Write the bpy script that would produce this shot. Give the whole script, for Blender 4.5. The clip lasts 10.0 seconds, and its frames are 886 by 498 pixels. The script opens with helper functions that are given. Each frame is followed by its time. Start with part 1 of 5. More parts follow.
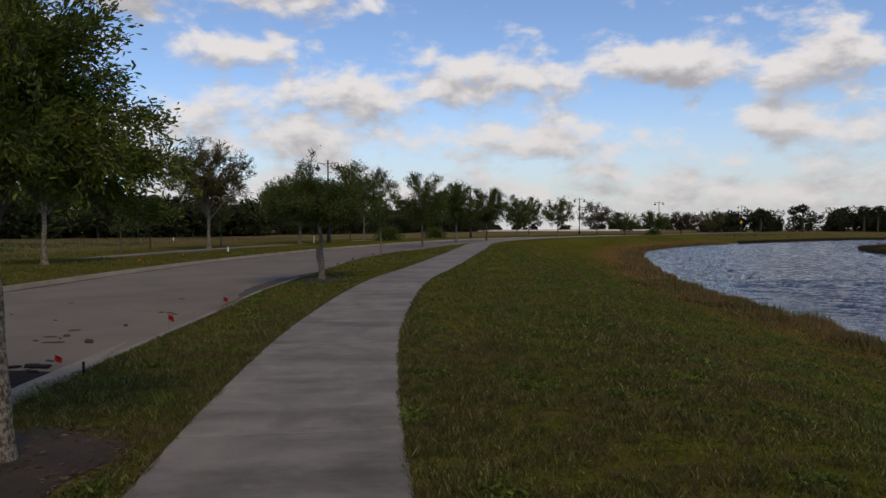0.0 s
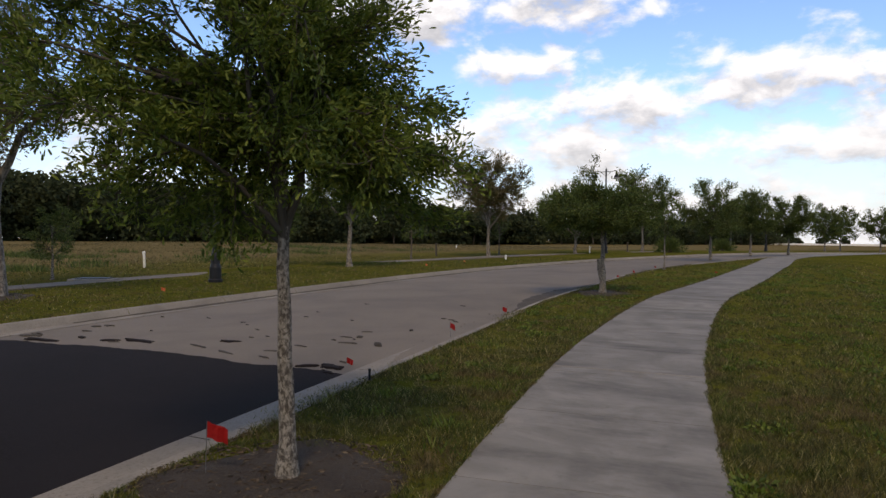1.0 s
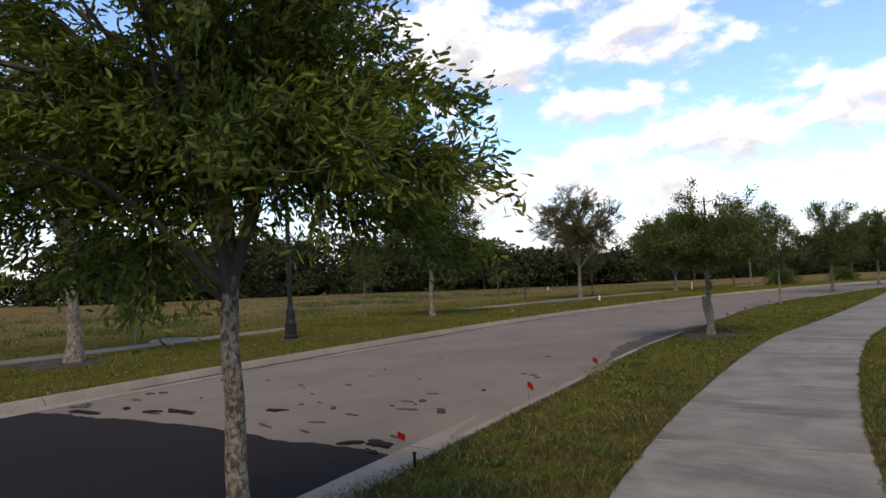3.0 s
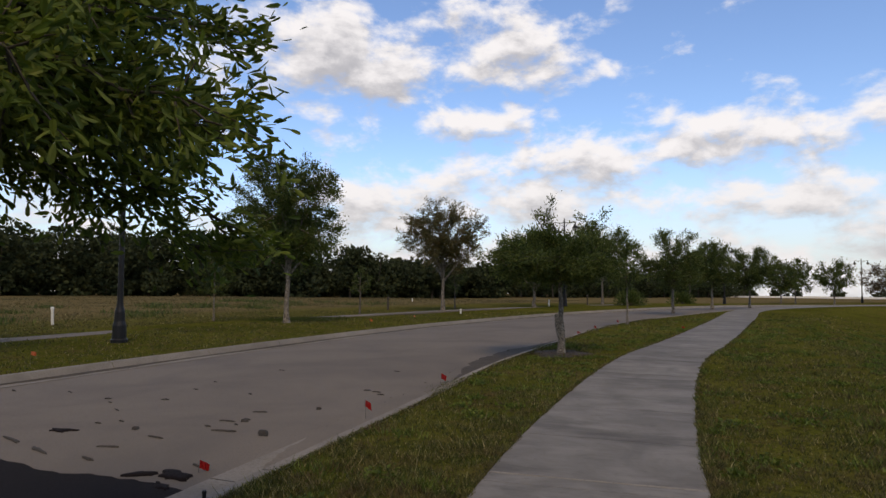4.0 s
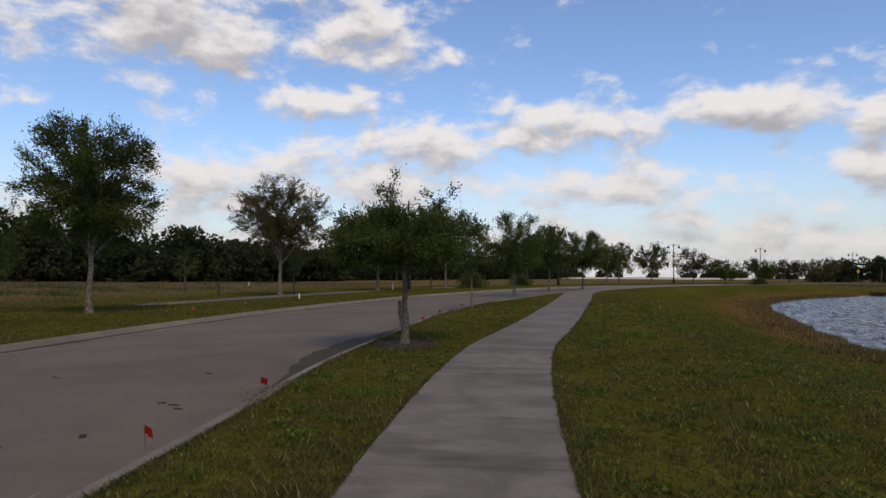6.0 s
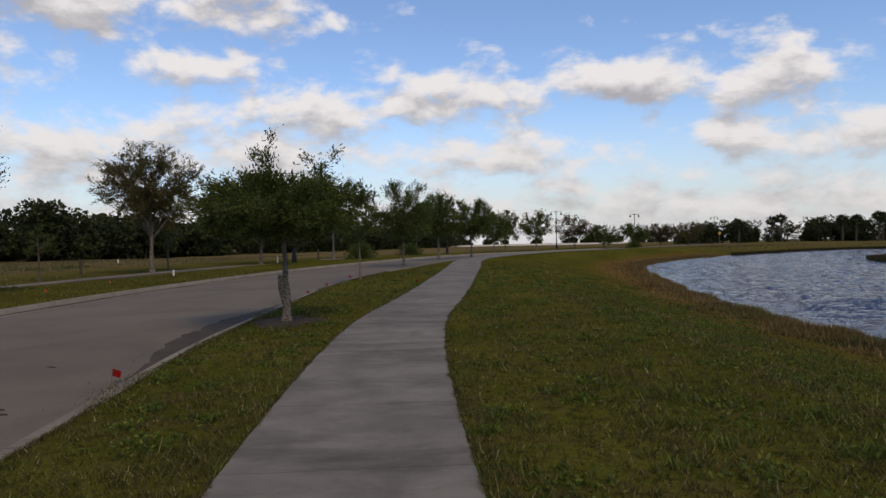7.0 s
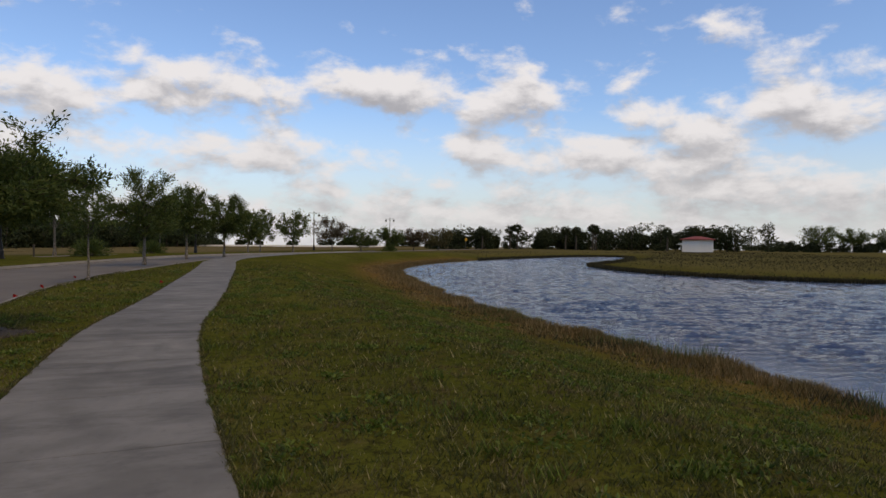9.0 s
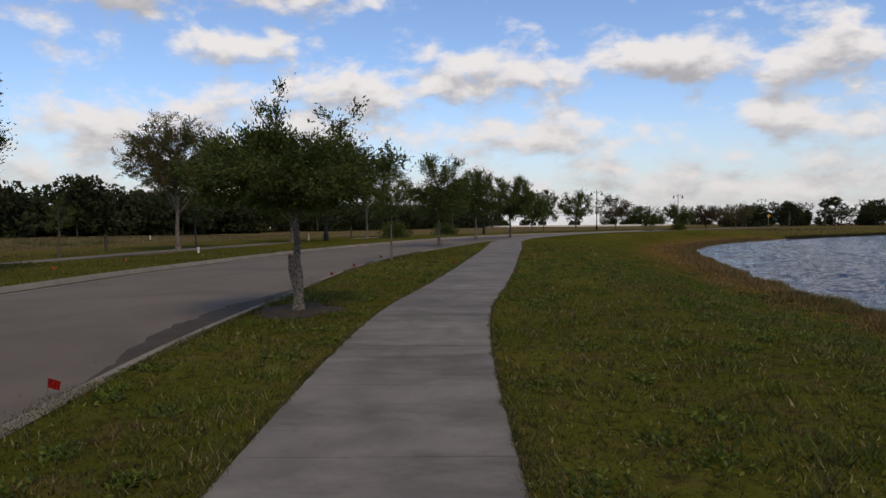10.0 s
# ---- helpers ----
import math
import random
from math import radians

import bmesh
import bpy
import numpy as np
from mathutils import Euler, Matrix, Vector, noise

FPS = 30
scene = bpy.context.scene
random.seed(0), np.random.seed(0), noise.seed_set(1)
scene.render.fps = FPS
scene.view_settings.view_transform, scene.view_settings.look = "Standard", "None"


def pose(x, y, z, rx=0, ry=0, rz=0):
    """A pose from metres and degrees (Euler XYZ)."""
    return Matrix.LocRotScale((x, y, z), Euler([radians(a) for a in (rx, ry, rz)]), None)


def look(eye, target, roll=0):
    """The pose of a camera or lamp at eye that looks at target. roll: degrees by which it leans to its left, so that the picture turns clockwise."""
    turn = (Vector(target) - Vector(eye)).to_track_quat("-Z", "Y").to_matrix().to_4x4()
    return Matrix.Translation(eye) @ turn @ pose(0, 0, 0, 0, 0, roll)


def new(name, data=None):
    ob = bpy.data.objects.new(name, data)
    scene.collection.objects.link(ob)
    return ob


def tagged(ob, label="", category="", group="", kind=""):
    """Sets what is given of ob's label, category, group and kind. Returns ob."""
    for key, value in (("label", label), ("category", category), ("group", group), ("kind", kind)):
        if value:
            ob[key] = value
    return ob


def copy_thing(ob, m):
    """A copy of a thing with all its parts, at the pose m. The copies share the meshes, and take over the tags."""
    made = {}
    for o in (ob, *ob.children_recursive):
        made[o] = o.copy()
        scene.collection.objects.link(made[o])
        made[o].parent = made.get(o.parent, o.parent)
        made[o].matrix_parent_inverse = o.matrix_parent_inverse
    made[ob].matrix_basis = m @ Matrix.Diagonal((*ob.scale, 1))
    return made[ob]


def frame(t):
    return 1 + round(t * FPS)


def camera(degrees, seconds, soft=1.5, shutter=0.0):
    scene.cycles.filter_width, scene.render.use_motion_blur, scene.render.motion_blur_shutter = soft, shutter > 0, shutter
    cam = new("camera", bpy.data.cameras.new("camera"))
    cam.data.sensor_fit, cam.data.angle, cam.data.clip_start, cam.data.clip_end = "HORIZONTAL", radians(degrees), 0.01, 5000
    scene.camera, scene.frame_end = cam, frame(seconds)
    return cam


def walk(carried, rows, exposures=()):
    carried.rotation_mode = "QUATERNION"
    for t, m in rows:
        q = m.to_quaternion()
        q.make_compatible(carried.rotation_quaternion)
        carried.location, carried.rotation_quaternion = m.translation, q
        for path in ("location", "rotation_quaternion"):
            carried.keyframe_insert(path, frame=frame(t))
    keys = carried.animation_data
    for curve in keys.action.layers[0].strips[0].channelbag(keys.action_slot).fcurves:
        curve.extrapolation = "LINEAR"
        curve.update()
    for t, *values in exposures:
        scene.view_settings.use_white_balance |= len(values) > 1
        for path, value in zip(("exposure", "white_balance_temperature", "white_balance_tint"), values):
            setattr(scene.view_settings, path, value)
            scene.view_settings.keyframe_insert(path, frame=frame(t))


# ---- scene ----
cam = camera(67.6, 10.0)
PATH = [
    (0, (1.276, 2.15, 1.715), (1.186, 4.147, 1.63), -0.3),
    (0.5, (1.077, 2.694, 1.702), (0.399, 4.573, 1.619), -0.3),
    (1, (0.819, 3.115, 1.696), (-0.054, 4.913, 1.64), 0.4),
    (1.5, (0.689, 3.525, 1.686), (-0.491, 5.139, 1.704), 1.2),
    (2, (0.567, 3.861, 1.691), (-0.681, 5.424, 1.71), 0.5),
    (2.2, (0.529, 3.976, 1.695), (-0.716, 5.541, 1.71), -0.6),
    (3.3, (0.417, 4.94, 1.666), (-0.615, 6.647, 1.782), -1.4),
    (3.5, (0.405, 5.109, 1.665), (-0.557, 6.857, 1.796), 0.1),
    (4, (0.336, 5.546, 1.649), (-0.431, 7.39, 1.755), 0.3),
    (4.5, (0.275, 5.983, 1.666), (-0.485, 7.826, 1.82), -0.2),
    (5, (0.065, 6.401, 1.692), (-0.54, 8.301, 1.858), 0.1),
    (5.2, (0.01, 6.585, 1.702), (-0.522, 8.51, 1.848), 1.6),
    (6.3, (-0.069, 7.559, 1.651), (-0.237, 9.549, 1.645), 0.0),
    (6.5, (-0.083, 7.735, 1.643), (-0.139, 9.734, 1.604), 0.4),
    (7, (-0.1, 8.152, 1.639), (-0.087, 10.152, 1.601), -1.2),
    (7.5, (-0.171, 8.503, 1.634), (0.096, 10.484, 1.583), -1.7),
    (8, (-0.139, 8.764, 1.607), (0.276, 10.717, 1.496), -1.5),
    (8.5, (-0.235, 9.0, 1.582), (0.349, 10.912, 1.537), 0.4),
    (9, (-0.216, 9.372, 1.57), (0.511, 11.235, 1.535), 0.6),
    (9.5, (-0.204, 9.914, 1.55), (0.255, 11.86, 1.498), -0.4),
    (10, (-0.22, 10.486, 1.535), (-0.315, 12.482, 1.439), -0.6),
]
EXPOSURE = [(0, -0.2, 8500, 13), (0.5, 0.05, 8500, 13), (1, 0.36, 8500, 13), (1.5, 0.62, 8500, 13), (2, 0.74, 8500, 13), (3.5, 0.45, 8500, 13), (4.5, -0.1, 8500, 13), (6.5, -0.1, 8500, 13), (10, -0.1, 8500, 13)]
walk(cam, [(t, look(eye, target, roll)) for t, eye, target, roll in PATH], EXPOSURE)

# ---- light ----
SUN_AZ, SUN_EL = radians(155), radians(50)   # azimuth clockwise from +Y
sun = new("sun", bpy.data.lights.new("sun", "SUN"))
sun.data.energy, sun.data.angle, sun.data.color = 1.35, radians(14), (1.0, 0.84, 0.60)
sun.matrix_world = look((0, 0, 50), (-50 * math.sin(SUN_AZ) * math.cos(SUN_EL), -50 * math.cos(SUN_AZ) * math.cos(SUN_EL), 50 - 50 * math.sin(SUN_EL)))

CLOUDS = [
    (-31.5, 19, 8, 4, 0.36), (-16.7, 20, 5.2, 3.3, 0.34), (-8.1, 17.7, 2.5, 0.8, 0.24), (-19.5, 14, 5, 1.6, 0.33), (-12, 10.7, 8.3, 2, 0.34),
    (-28, 7, 7, 2.4, 0.37), (-14.5, 7.2, 6.5, 2.2, 0.36), (1, 11.9, 8.5, 2.1, 0.36), (5, 6.6, 8.8, 1.6, 0.34), (16.9, 12.4, 7.5, 1.8, 0.36),
    (27, 11.3, 4.2, 2.1, 0.42), (24.9, 7.4, 3.9, 1.7, 0.4), (38, 9.9, 2.6, 1.4, 0.36), (40.5, 6.8, 10.5, 2.4, 0.36), (50, 10.2, 5, 3, 0.36),
    (37.1, 13.5, 1.7, 1.5, 0.27), (43.5, 17.1, 2.8, 1.3, 0.3), (42, 3.9, 13, 1.6, 0.28), (-70, 12.6, 4, 3, 0.36), (-54, 7.5, 3.5, 2.4, 0.32),
]


class Nodes:
    """Small helper to write node graphs."""

    def __init__(self, tree):
        self.tree = tree

    def add(self, kind, **inputs):
        n = self.tree.nodes.new(kind)
        for k, v in inputs.items():
            self.put(n, k, v)
        return n

    def put(self, n, key, v):
        sock = n.inputs[int(key[1:])] if key[0] == "i" and key[1:].isdigit() else n.inputs[key.replace("_", " ")]
        if isinstance(v, bpy.types.NodeSocket):
            self.tree.links.new(v, sock)
        else:
            sock.default_value = v

    def math(self, op, a, b=0.0, c=None, clamp=False):
        n = self.tree.nodes.new("ShaderNodeMath")
        n.operation, n.use_clamp = op, clamp
        self.put(n, "i0", a)
        self.put(n, "i1", b)
        if c is not None:
            self.put(n, "i2", c)
        return n.outputs[0]

    def ramp(self, fac, stops):
        n = self.tree.nodes.new("ShaderNodeValToRGB")
        el = n.color_ramp.elements
        while len(el) < len(stops):
            el.new(0.5)
        for e, (p, c) in zip(el, stops):
            e.position, e.color = p, (*c, 1) if len(c) == 3 else c
        self.put(n, "Fac", fac)
        return n.outputs[0]

    def mix(self, fac, a, b, mode="MIX"):
        n = self.tree.nodes.new("ShaderNodeMix")
        n.data_type, n.blend_type = "RGBA", mode
        for i, v in ((0, fac), (6, a), (7, b)):
            if isinstance(v, bpy.types.NodeSocket):
                self.tree.links.new(v, n.inputs[i])
            else:
                n.inputs[i].default_value = v if i == 0 else (*v, 1)
        return n.outputs[2]

    def smooth(self, v, lo, hi):
        n = self.tree.nodes.new("ShaderNodeMapRange")
        n.interpolation_type = "SMOOTHSTEP"
        for k, x in (("Value", v), ("From Min", lo), ("From Max", hi)):
            if isinstance(x, bpy.types.NodeSocket):
                self.tree.links.new(x, n.inputs[k])
            else:
                n.inputs[k].default_value = x
        return n.outputs[0]


def noise_node(N, vec, scale, detail=4.0, rough=0.55, distort=0.0):
    n = N.add("ShaderNodeTexNoise", Scale=scale, Detail=detail, Roughness=rough, Distortion=distort)
    if vec is not None:
        N.put(n, "Vector", vec)
    return n.outputs["Fac"]


def make_world():
    w = bpy.data.worlds.new("sky")
    scene.world = w
    w.use_nodes = True
    t = w.node_tree
    t.nodes.clear()
    N = Nodes(t)
    sky = N.add("ShaderNodeTexSky")
    sky.sky_type, sky.sun_disc = "NISHITA", False
    sky.sun_elevation, sky.sun_rotation = SUN_EL, SUN_AZ
    sky.air_density, sky.dust_density, sky.ozone_density = 1.0, 0.6, 2.5
    co = N.add("ShaderNodeTexCoord").outputs["Generated"]
    sep = N.add("ShaderNodeSeparateXYZ", Vector=co)
    X, Y, Z = sep.outputs
    az = N.math("MULTIPLY", N.math("ARCTAN2", X, Y), 57.2958)
    el = N.math("MULTIPLY", N.math("ARCSINE", Z), 57.2958)

    def density(lift):
        e = N.math("ADD", el, lift)
        v = N.add("ShaderNodeCombineXYZ", X=N.math("MULTIPLY", az, 0.2), Y=N.math("MULTIPLY", e, 0.36)).outputs[0]
        n1 = noise_node(N, v, 1.0, 8.0, 0.58, 0.15)
        total = None
        for (a, b, ra, rb, k) in CLOUDS:
            da = N.math("MULTIPLY", N.math("SUBTRACT", az, a), 0.77 / ra)
            db = N.math("MULTIPLY", N.math("SUBTRACT", e, b), 0.74 / rb)
            q = N.math("ADD", N.math("MULTIPLY", da, da), N.math("MULTIPLY", db, db))
            g = N.math("MULTIPLY", N.math("EXPONENT", N.math("MULTIPLY", q, -1.0)), k)
            total = g if total is None else N.math("MAXIMUM", total, g)
        # away from the part of the sky that is described, plain broken cloud
        side = N.smooth(N.math("ABSOLUTE", N.math("ADD", az, 5.0)), 62.0, 80.0)
        high = N.smooth(el, 30.0, 40.0)
        rest = N.math("MULTIPLY", N.math("MAXIMUM", side, high), 0.2)
        total = N.math("MAXIMUM", total, rest)
        total = N.math("MAXIMUM", total, N.math("MULTIPLY", N.smooth(el, 8.0, 2.0), 0.26))
        return N.math("ADD", N.math("MULTIPLY", N.math("SUBTRACT", n1, 0.5), 1.0), total)

    d0, d1 = density(0.0), density(1.5)
    cover = N.smooth(d0, 0.09, 0.33)
    shade = N.smooth(N.math("SUBTRACT", d1, N.math("MULTIPLY", d0, 0.5)), -0.02, 0.30)
    v = N.add("ShaderNodeCombineXYZ", X=N.math("MULTIPLY", az, 0.3), Y=N.math("MULTIPLY", el, 0.5)).outputs[0]
    soft = noise_node(N, v, 1.0, 5.0, 0.6)
    lit = N.mix(N.math("MULTIPLY", shade, N.math("ADD", 0.55, N.math("MULTIPLY", soft, 0.7)), clamp=True), (0.765, 0.86, 1.06), (0.375, 0.435, 0.575))
    over = N.math("MAXIMUM", N.smooth(el, 32.0, 50.0), N.smooth(N.math("ABSOLUTE", N.math("ADD", az, 5.0)), 70.0, 100.0))
    lit = N.mix(over, lit, (0.27, 0.285, 0.31))
    haze = N.smooth(el, 12.0, -1.0)
    blue = N.mix(1.0, sky.outputs[0], (SKY_GAIN[0], SKY_GAIN[1], SKY_GAIN[2]), "MULTIPLY")
    blue = N.mix(N.math("MULTIPLY", haze, 0.75), blue, (0.57, 0.68, 0.86))
    lit = N.mix(N.math("MULTIPLY", haze, 0.45), lit, (0.59, 0.68, 0.81))
    col = N.mix(cover, blue, lit)
    low = N.smooth(el, -7.0, -4.0)
    col = N.mix(low, (0.05, 0.06, 0.03), col)
    bg = N.add("ShaderNodeBackground", Color=col, Strength=SKY_STRENGTH)
    out = N.add("ShaderNodeOutputWorld")
    t.links.new(bg.outputs[0], out.inputs[0])


SKY_GAIN, SKY_STRENGTH = (0.119, 0.157, 0.213), 1.0
make_world()


# ---- materials ----
def material(name, rough=0.8, metal=0.0):
    m = bpy.data.materials.new(name)
    m.use_nodes = True
    N = Nodes(m.node_tree)
    b = m.node_tree.nodes["Principled BSDF"]
    b.inputs["Roughness"].default_value, b.inputs["Metallic"].default_value = rough, metal
    b.inputs["Specular IOR Level"].default_value = 0.35
    return m, N, b


def where(N):
    return N.add("ShaderNodeNewGeometry").outputs["Position"]


def bump(N, b, height, strength, dist):
    n = N.add("ShaderNodeBump", Strength=strength, Distance=dist, Height=height)
    N.put(b, "Normal", n.outputs[0])


def attr(N, name):
    a = N.add("ShaderNodeAttribute")
    a.attribute_name = name
    return a.outputs["Fac"]


def speckled(name, c0, c1, c2, big, fine, rough=0.85, relief=0.3, depth=0.01, per=0.0, detail=6.0):
    """Two scales of variation between three colours, with fine relief; per: variation from piece to piece."""
    m, N, b = material(name, rough)
    p = where(N)
    f = noise_node(N, p, fine, detail, 0.65)
    g = noise_node(N, p, big, 4.0, 0.6, 0.4)
    col = N.mix(N.smooth(g, 0.35, 0.68), c0, c1)
    col = N.mix(N.math("MULTIPLY", N.smooth(f, 0.45, 0.75), 0.75), col, c2)
    if per:
        r = N.add("ShaderNodeObjectInfo").outputs["Random"]
        hsv = N.add("ShaderNodeHueSaturation", Color=col, Value=N.math("ADD", 1 - per, N.math("MULTIPLY", r, 2 * per)))
        col = hsv.outputs[0]
    N.put(b, "Base_Color", col)
    bump(N, b, f, relief, depth)
    return m


def plain(name, c, rough=0.5, metal=0.0, spread=0.12, fine=30.0):
    m, N, b = material(name, rough, metal)
    f = noise_node(N, where(N), fine, 4.0)
    lo, hi = [x * (1 - spread) for x in c], [min(1, x * (1 + spread)) for x in c]
    N.put(b, "Base_Color", N.mix(f, lo, hi))
    bump(N, b, f, 0.1, 0.003)
    return m


def leafy(name, c0, c1, c2, thin=0.38, rough=0.45):
    m, N, b = material(name, rough)
    r = N.add("ShaderNodeNewGeometry").outputs["Random Per Island"]
    g = noise_node(N, where(N), 1.3, 3.0)
    col = N.ramp(r, [(0.0, c0), (0.55, c1), (1.0, c2)])
    col = N.mix(N.math("MULTIPLY", N.smooth(g, 0.4, 0.7), 0.5), col, c0)
    N.put(b, "Base_Color", col)
    tr = N.add("ShaderNodeBsdfTranslucent", Color=col)
    mx = N.add("ShaderNodeMixShader", Fac=thin, i1=b.outputs[0], i2=tr.outputs[0])
    out = m.node_tree.nodes["Material Output"]
    m.node_tree.links.new(mx.outputs[0], out.inputs[0])
    return m


def ground_material():
    m, N, b = material("turf", 0.95)
    b.inputs["Specular IOR Level"].default_value = 0.0
    p = where(N)
    big, mid, fine = noise_node(N, p, 0.22, 4.0, 0.6), noise_node(N, p, 1.6, 5.0, 0.65), noise_node(N, p, 28.0, 6.0, 0.7)
    tuft = noise_node(N, p, 7.0, 5.0, 0.7, 0.5)
    green = N.mix(N.smooth(big, 0.35, 0.65), (0.070, 0.078, 0.012), (0.110, 0.109, 0.020))
    green = N.mix(N.math("MULTIPLY", N.smooth(mid, 0.52, 0.74), 0.8), green, (0.105, 0.074, 0.034))
    # dark gaps among tufts and blades: soil, with their shade painted into the colour
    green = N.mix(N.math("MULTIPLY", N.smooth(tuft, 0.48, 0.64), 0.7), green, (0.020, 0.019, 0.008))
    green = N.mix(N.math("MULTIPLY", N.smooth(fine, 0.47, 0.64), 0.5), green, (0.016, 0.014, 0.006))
    dry = N.mix(N.smooth(mid, 0.35, 0.7), (0.165, 0.125, 0.064), (0.095, 0.078, 0.034))
    dry = N.mix(N.math("MULTIPLY", N.smooth(big, 0.5, 0.7), 0.4), dry, (0.06, 0.062, 0.02))
    rust = N.mix(mid, (0.21, 0.095, 0.03), (0.12, 0.08, 0.028))
    edge = N.math("MULTIPLY", N.math("SUBTRACT", mid, 0.5), 0.7)
    col = N.mix(N.math("ADD", attr(N, "dry"), edge, clamp=True), green, dry)
    col = N.mix(N.math("MULTIPLY", N.math("ADD", attr(N, "rust"), edge, clamp=True), 0.9), col, rust)
    col = N.mix(attr(N, "sand"), col, (0.26, 0.20, 0.13))
    N.put(b, "Base_Color", col)
    bump(N, b, N.math("ADD", fine, N.math("MULTIPLY", mid, 1.5)), 0.6, 0.04)
    return m


def grass_material():
    m, N, b = material("grass_blades", 0.8)
    p = where(N)
    r = N.add("ShaderNodeNewGeometry").outputs["Random Per Island"]
    big, mid = noise_node(N, p, 0.55, 4.0, 0.6), noise_node(N, p, 2.6, 4.0, 0.65, 0.3)
    col = N.ramp(r, [(0.0, (0.020, 0.034, 0.006)), (0.45, (0.064, 0.081, 0.012)), (0.85, (0.158, 0.156, 0.032)), (1.0, (0.44, 0.37, 0.19))])
    straw = N.mix(r, (0.062, 0.043, 0.018), (0.19, 0.14, 0.062))
    thatch = N.math("MULTIPLY", N.smooth(mid, 0.40, 0.60), N.math("ADD", 0.3, N.math("MULTIPLY", N.smooth(big, 0.4, 0.6), 0.68)))
    col = N.mix(thatch, col, straw)
    col = N.mix(N.math("MULTIPLY", N.smooth(mid, 0.5, 0.32), 0.45), col, (0.034, 0.055, 0.006))
    tuft = noise_node(N, p, 6.5, 4.0, 0.65, 0.4)
    col = N.mix(N.math("MULTIPLY", N.smooth(tuft, 0.48, 0.62), 0.6), col, (0.040, 0.036, 0.013))
    N.put(b, "Base_Color", col)
    tr = N.add("ShaderNodeBsdfTranslucent", Color=col)
    mx = N.add("ShaderNodeMixShader", Fac=0.3, i1=b.outputs[0], i2=tr.outputs[0])
    m.node_tree.links.new(mx.outputs[0], m.node_tree.nodes["Material Output"].inputs[0])
    return m


def water_material():
    m, N, b = material("lake_water", 0.07)
    b.inputs["Base Color"].default_value = (0.015, 0.021, 0.062, 1)
    b.inputs["Specular IOR Level"].default_value = 0.4
    b.inputs["IOR"].default_value = 1.33
    p = where(N)
    mp = N.add("ShaderNodeMapping", Vector=p, Scale=(0.9, 4.2, 1.0), Rotation=(0, 0, radians(-24)))
    w1 = noise_node(N, mp.outputs[0], 1.9, 4.0, 0.6, 0.2)
    w2 = noise_node(N, mp.outputs[0], 4.6, 3.0, 0.6, 0.2)
    waves = N.math("ADD", w1, N.math("MULTIPLY", w2, 0.4))
    bump(N, b, N.math("MULTIPLY", waves, attr(N, "chop")), 1.0, 0.17)
    return m


def walk_material():
    m, N, b = material("worn_concrete", 0.85)
    p = where(N)
    f, g = noise_node(N, p, 55.0, 6.0, 0.7), noise_node(N, p, 1.4, 5.0, 0.6, 0.6)
    mp = N.add("ShaderNodeMapping", Vector=p, Scale=(0.4, 1.2, 1.0))
    s = noise_node(N, mp.outputs[0], 1.0, 6.0, 0.72, 0.2)
    col = N.mix(N.smooth(g, 0.3, 0.7), (0.138, 0.126, 0.109), (0.212, 0.195, 0.171))
    col = N.mix(N.math("MULTIPLY", N.smooth(s, 0.42, 0.72), 0.78), col, (0.062, 0.055, 0.047))
    chip = noise_node(N, p, 9.0, 5.0, 0.7)
    col = N.mix(N.math("MULTIPLY", N.smooth(chip, 0.56, 0.72), 0.4), col, (0.09, 0.082, 0.07))
    col = N.mix(N.math("MULTIPLY", N.smooth(f, 0.5, 0.75), 0.35), col, (0.15, 0.14, 0.12))
    r = N.add("ShaderNodeObjectInfo").outputs["Random"]
    col = N.add("ShaderNodeHueSaturation", Color=col, Value=N.math("ADD", 0.92, N.math("MULTIPLY", r, 0.16))).outputs[0]
    N.put(b, "Base_Color", col)
    bump(N, b, f, 0.25, 0.004)
    return m


def bark_material(name, c0, c1, scale=1.0):
    m, N, b = material(name, 0.9)
    p = N.add("ShaderNodeTexCoord").outputs["Object"]
    mp = N.add("ShaderNodeMapping", Vector=p, Scale=(24 * scale, 24 * scale, 15 * scale))
    f = noise_node(N, mp.outputs[0], 1.0, 6.0, 0.7, 0.5)
    g = noise_node(N, p, 3.0, 3.0)
    col = N.mix(N.smooth(f, 0.4, 0.62), c0, c1)
    col = N.mix(N.math("MULTIPLY", N.smooth(g, 0.5, 0.7), 0.5), col, c0)
    N.put(b, "Base_Color", col)
    bump(N, b, f, 0.8, 0.02)
    return m


M_TURF, M_WATER, M_WALK = ground_material(), water_material(), walk_material()
M_ROAD = speckled("grey_road_base", (0.158, 0.130, 0.102), (0.116, 0.096, 0.077), (0.088, 0.074, 0.059), 0.35, 40.0, 0.9, 0.3, 0.006)
M_ASPHALT = speckled("fresh_asphalt", (0.0085, 0.0062, 0.0062), (0.012, 0.0092, 0.009), (0.023, 0.018, 0.017), 0.5, 60.0, 0.95, 0.4, 0.006)
M_ASPHALT.node_tree.nodes["Principled BSDF"].inputs["Specular IOR Level"].default_value = 0.12
M_CURB = speckled("curb_concrete", (0.235, 0.206, 0.170), (0.175, 0.154, 0.128), (0.105, 0.092, 0.076), 1.2, 35.0, 0.9, 0.3, 0.005, per=0.1)
M_MULCH = speckled("dark_mulch", (0.030, 0.021, 0.014), (0.050, 0.036, 0.024), (0.075, 0.056, 0.038), 2.5, 40.0, 0.95, 0.9, 0.04)
